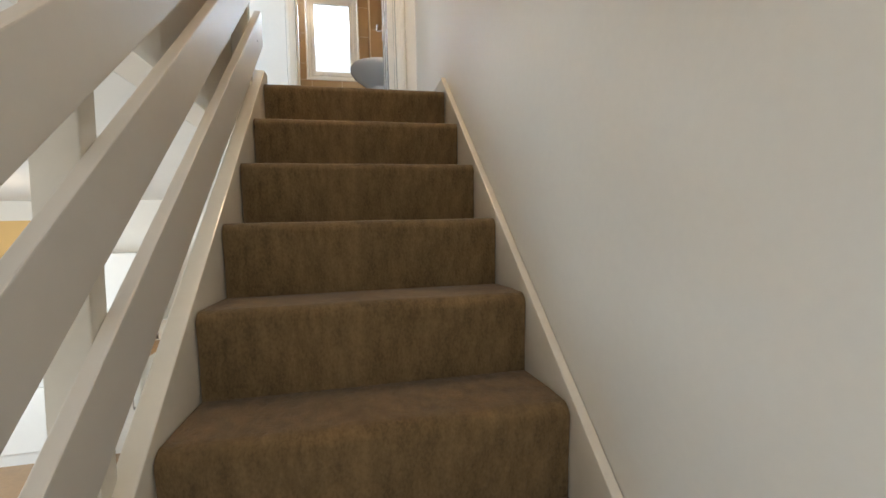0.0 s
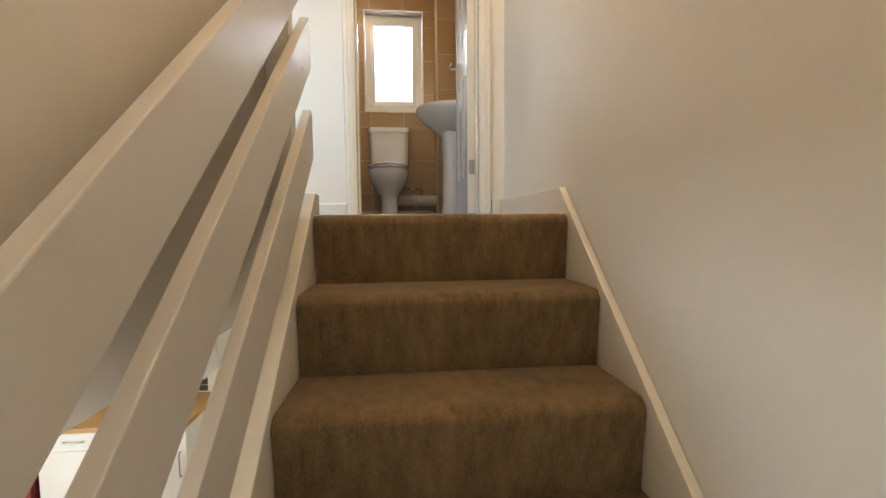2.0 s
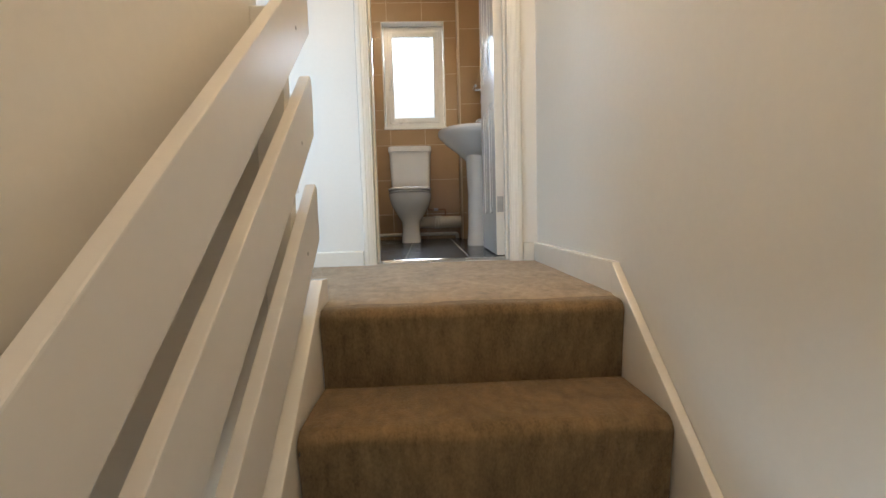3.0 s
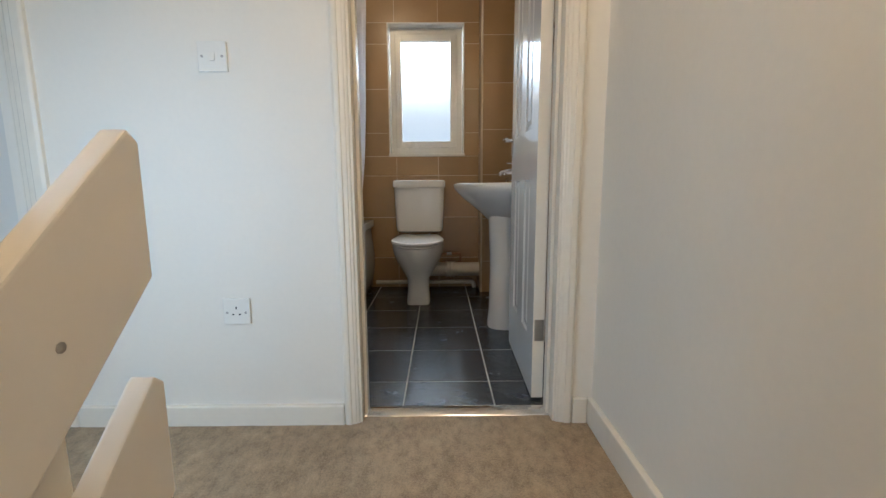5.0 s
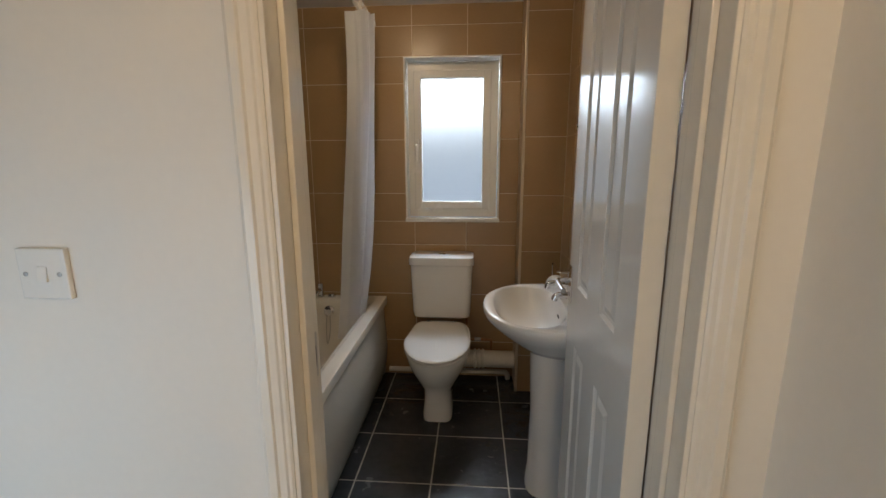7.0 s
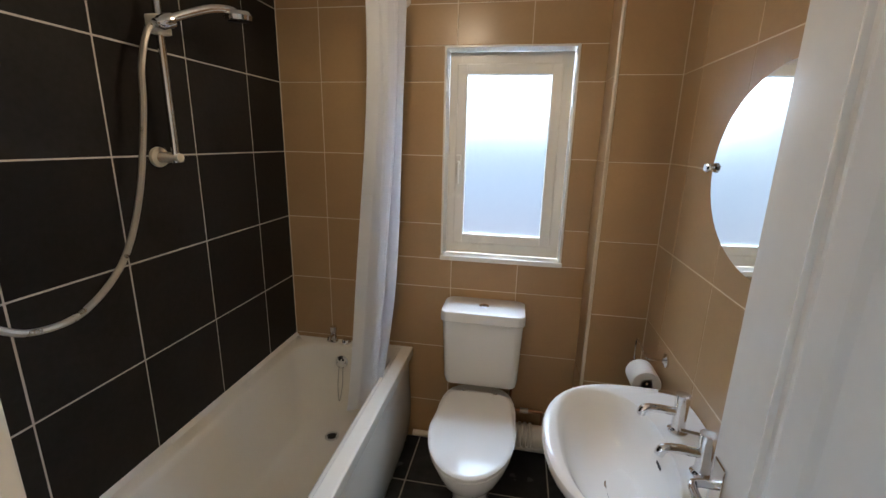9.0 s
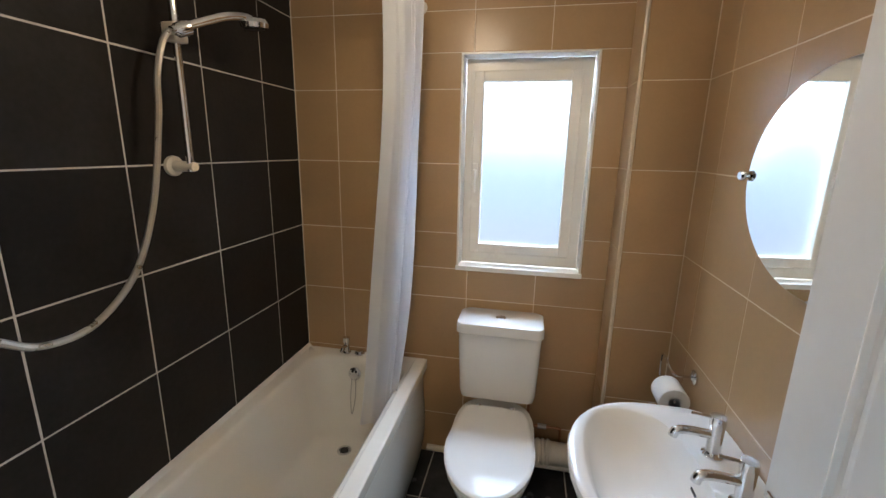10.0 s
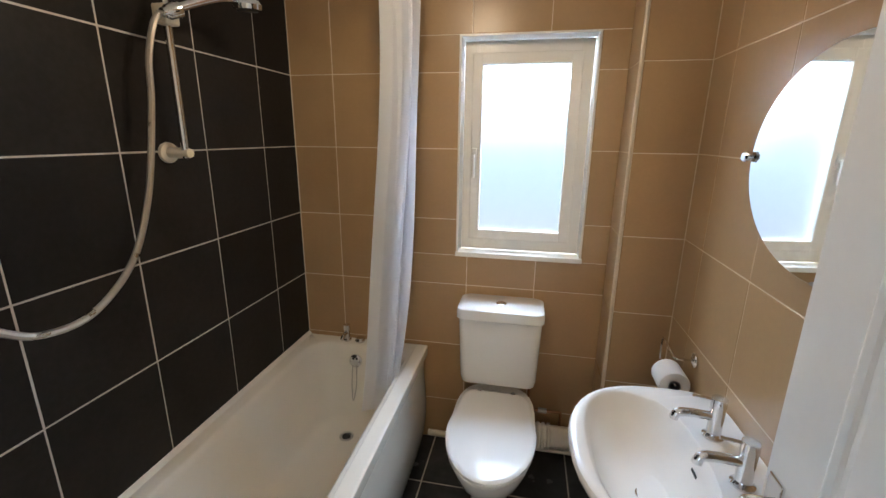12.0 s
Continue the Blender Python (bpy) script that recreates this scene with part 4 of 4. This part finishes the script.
base_unit(-3.20, -2.60, 1.475, 2.10, ("drawer",), "white kitchen base cabinet with a drawer and steel handles")
base_unit(-2.60, -2.00, 1.475, 2.10, ("door",), "white kitchen base cabinet with a steel handle")
tagged(part("worktop", box(-3.212, -1.98, 1.445, 2.148, GROUND + 0.870, GROUND + 0.910, 0.004), WOOD), "oak-coloured worktop on the white cabinets", "worktop")
base_unit(-3.25, -2.585, -0.35, 0.545, ("door",), "white kitchen cabinet standing out into the room")
tagged(part("worktop", box(-3.27, -2.56, -0.38, 0.575, GROUND + 0.870, GROUND + 0.910, 0.004), WOOD), "oak-coloured worktop with a white edge", "worktop")


def range_cooker():
    x0, x1, y0, y1 = -3.835, -3.228, 1.44, 2.06
    c = thing("cooker", "dark red cooker with a black hob and glass oven door", "cooker", at=((x0 + x1) / 2, (y0 + y1) / 2, GROUND))
    w, d = (x1 - x0) / 2, (y1 - y0) / 2
    part("body", box(-w, w, -d + 0.02, d, 0.03, 0.89, 0.006), RED, c)
    part("hob", box(-w - 0.003, w + 0.003, -d + 0.015, d, 0.891, 0.906, 0.004), BLACKGLASS, c, "black hob top")
    for px in (-0.15, 0.15):
        for py in (-0.13, 0.13):
            part("pan_support", box(px - 0.11, px + 0.11, py - 0.008, py + 0.008, 0.906, 0.93, 0.003), RUBBER, c)
            part("burner", turned([(0.045, 0), (0.045, 0.012), (0.03, 0.016), (0.004, 0.017)], (px, py, 0.906)), RUBBER, c, smooth=True)
    part("control_panel", box(-w + 0.003, w - 0.003, -d, -d + 0.02, 0.755, 0.885, 0.004), RED, c)
    for k in range(5):
        part("knob", turned([(0.020, 0), (0.020, 0.006), (0.016, 0.010), (0.015, 0.026), (0.004, 0.028)], (-w + 0.08 + 0.11 * k, -d, 0.82), (0, -1, 0), 16), PVC, c, "white control knob", smooth=True)
    od = part("oven_door", box(-w + 0.004, w - 0.004, -d - 0.012, -d + 0.018, 0.26, 0.745, 0.006), RED, c)
    part("oven_glass", box(-w + 0.05, w - 0.05, -d - 0.016, -d - 0.0125, 0.32, 0.66, 0.002), BLACKGLASS, od, "black oven glass")
    part("towel_bar", tube([(-w + 0.04, -d - 0.012, 0.70), (-w + 0.045, -d - 0.05, 0.705), (w - 0.045, -d - 0.05, 0.705), (w - 0.04, -d - 0.012, 0.70)], 0.010), CHROME, od, "bright oven door handle")
    part("lower_door", box(-w + 0.004, w - 0.004, -d - 0.006, -d + 0.018, 0.06, 0.25, 0.006), RED, c)


range_cooker()


def wall_cabinet(x0, x1, z0, z1, label):
    c = thing("wall_cabinet", label, "kitchen cabinet", at=((x0 + x1) / 2, 2.0, z0))
    w = (x1 - x0) / 2
    part("body", box(-w, w, -0.15, 0.148, 0, z1 - z0, 0.002), UNIT, c)
    for s in (-1, 1):
        dr = part("door", box(min(0, s * w) + 0.002, max(0, s * w) - 0.002, -0.17, -0.152, 0.002, z1 - z0 - 0.002, 0.003), UNIT, c)
        part("handle", tube([(s * 0.04, -0.172, 0.05), (s * 0.04, -0.197, 0.055), (s * 0.04, -0.197, 0.17), (s * 0.04, -0.172, 0.175)], 0.005), STEEL, dr, "steel bar handle")
    return c


wall_cabinet(-3.03, -2.0, -1.52, -0.80, "white kitchen wall cabinet above the worktop")
wall_cabinet(-4.55, -3.85, -1.52, -0.80, "white kitchen wall cabinet beside the cooker")
fp = thing("boiler_pipe", "thin grey pipe over the wall cabinet", "pipe", at=(-2.75, 2.05, -0.80))
part("pipe", tube([(-0.25, 0, 0.12), (0.0, 0, 0.12), (0.04, 0, 0.11), (0.045, 0, 0.0)], 0.011), STEEL, fp, smooth=True)
tagged(part("splash_wall", box(-3.85, -3.03, 2.144, 2.149, -1.54, -0.45), YELLOW), "warm yellow stretch of kitchen wall", "wall", kind="structure")
sb = tagged(part("splashback_bed", box(-4.5, -2.0, 2.142, 2.1485, -1.75, -1.545), TAN_GROUT), "grout bed of the dark tiled splashback", "splashback", kind="structure")

# ---- kitchen seen below through the balustrade ----
wall("floor_kitchen", [(-4.8, WR + 0.1, -4.7, 2.3, GROUND - 0.1, GROUND)], FLOORWOOD, "warm brown laminate floor downstairs", "floor")
wall("wall_kitchen_north", [(-4.8, WR, 2.15, 2.3, GROUND, KCEIL)], WALL, "cream painted kitchen wall")
wall("wall_kitchen_west", [(-4.8, -4.7, -4.7, 2.15, GROUND, -2.0), (-4.8, -4.7, -4.7, 2.15, -0.6, KCEIL), (-4.8, -4.7, -4.7, -2.3, -2.0, -0.6), (-4.8, -4.7, -0.1, 2.15, -2.0, -0.6)],
     WALL, "cream painted kitchen wall with a wide window opening")
wall("wall_understair", [(-0.408, -0.39, -0.93, 2.15, GROUND, KCEIL)], WALL, "plain cream wall under the landing")


def tile_mesh(w, h, t=0.008, e=0.0015):
    me = bpy.data.meshes.new("tile")
    a, b = w / 2, h / 2
    v = [(-a, -b, 0), (a, -b, 0), (a, b, 0), (-a, b, 0), (-a, -b, t - e), (a, -b, t - e), (a, b, t - e), (-a, b, t - e),
         (-a + e, -b + e, t), (a - e, -b + e, t), (a - e, b - e, t), (-a + e, b - e, t)]
    f = [(0, 3, 2, 1)]
    for o in (0, 4):
        f += [(o + i, o + (i + 1) % 4, o + 4 + (i + 1) % 4, o + 4 + i) for i in range(4)]
    f.append((8, 9, 10, 11))
    me.from_pydata(v, [], f)
    return me


MESHES = {}


def tiles(parent, mat, us, vs, place, holes=(), joint=0.003):
    """Tiles between the lines us and vs; place(u, v) gives each tile's pose on its wall. Tiles are cut round holes."""
    for u0, u1 in zip(us, us[1:]):
        for v0, v1 in zip(vs, vs[1:]):
            rects = [(u0, u1, v0, v1)]
            for a0, a1, b0, b1 in holes:
                cut = []
                for x0, x1, y0, y1 in rects:
                    if x1 <= a0 or x0 >= a1 or y1 <= b0 or y0 >= b1:
                        cut.append((x0, x1, y0, y1))
                        continue
                    m0, m1 = max(y0, b0), min(y1, b1)
                    cut += [(x0, x1, y0, b0)] if y0 < b0 else []
                    cut += [(x0, x1, b1, y1)] if y1 > b1 else []
                    cut += [(x0, a0, m0, m1)] if x0 < a0 else []
                    cut += [(a1, x1, m0, m1)] if x1 > a1 else []
                rects = cut
            for x0, x1, y0, y1 in rects:
                w, h = x1 - x0 - joint, y1 - y0 - joint
                if w < 0.006 or h < 0.006:
                    continue
                key = (round(w, 4), round(h, 4), mat.name)
                if key not in MESHES:
                    MESHES[key] = tile_mesh(w, h)
                    MESHES[key].materials.append(mat)
                ob = new("tile", MESHES[key])
                ob.parent = parent
                ob.matrix_world = place((x0 + x1) / 2, (y0 + y1) / 2) @ pose(0, 0, random.uniform(-0.0006, 0.0003), random.uniform(-0.05, 0.05), random.uniform(-0.05, 0.05), 0)


# ---- tiles ----
VS = [-0.005, 0.232, 0.548, 0.865, 1.181, 1.497, 1.813, 2.122, CEILING - 0.005]
tiles(W_OBJ["wall_bath_north"], BEIGE, [BX0 + 0.002, -1.022, -0.709, -0.394, -0.078, 0.230], VS, lambda u, v: pose(u, BY1 + 0.008, v, 90, 0, 0), [(WX0, WX1, WZ0, WZ1)])
tiles(W_OBJ["wall_bath_west"], BLACK, [0.13, 0.37, 0.698, 1.021, 1.348, 1.681, BY1], [0.53] + VS[3:-1] + [CEILING - 0.005], lambda u, v: pose(BX0 - 0.008, u, v, 90, 0, 90), joint=0.0036)
tiles(W_OBJ["wall_bath_east"], BEIGE, [0.13, 0.268, 0.595, 0.922, 1.248, 1.575, 1.745], VS, lambda u, v: pose(BX1 + 0.008, u, v, 90, 0, -90))
tiles(W_OBJ["wall_pipe_box"], BEIGE, [0.238, BX1], VS, lambda u, v: pose(u, 1.753, v, 90, 0, 0))
tiles(W_OBJ["wall_pipe_box"], BEIGE, [1.751, BY1], VS, lambda u, v: pose(0.234, u, v, 90, 0, -90))
tiles(W_OBJ["floor_bathroom"], SLATE, [-0.870, -0.538, -0.205, 0.128, BX1], [0.085, 0.28, 0.613, 0.947, 1.281, 1.614, BY1], lambda u, v: pose(u, v, -0.008, 0, 0, 0), joint=0.006)
tiles(sb, BROWN_TILE, [-4.5 + 0.15 * k for k in range(17)], [-1.745, -1.68, -1.615, -1.55], lambda u, v: pose(u, 2.146, v, 90, 0, 0), joint=0.004)
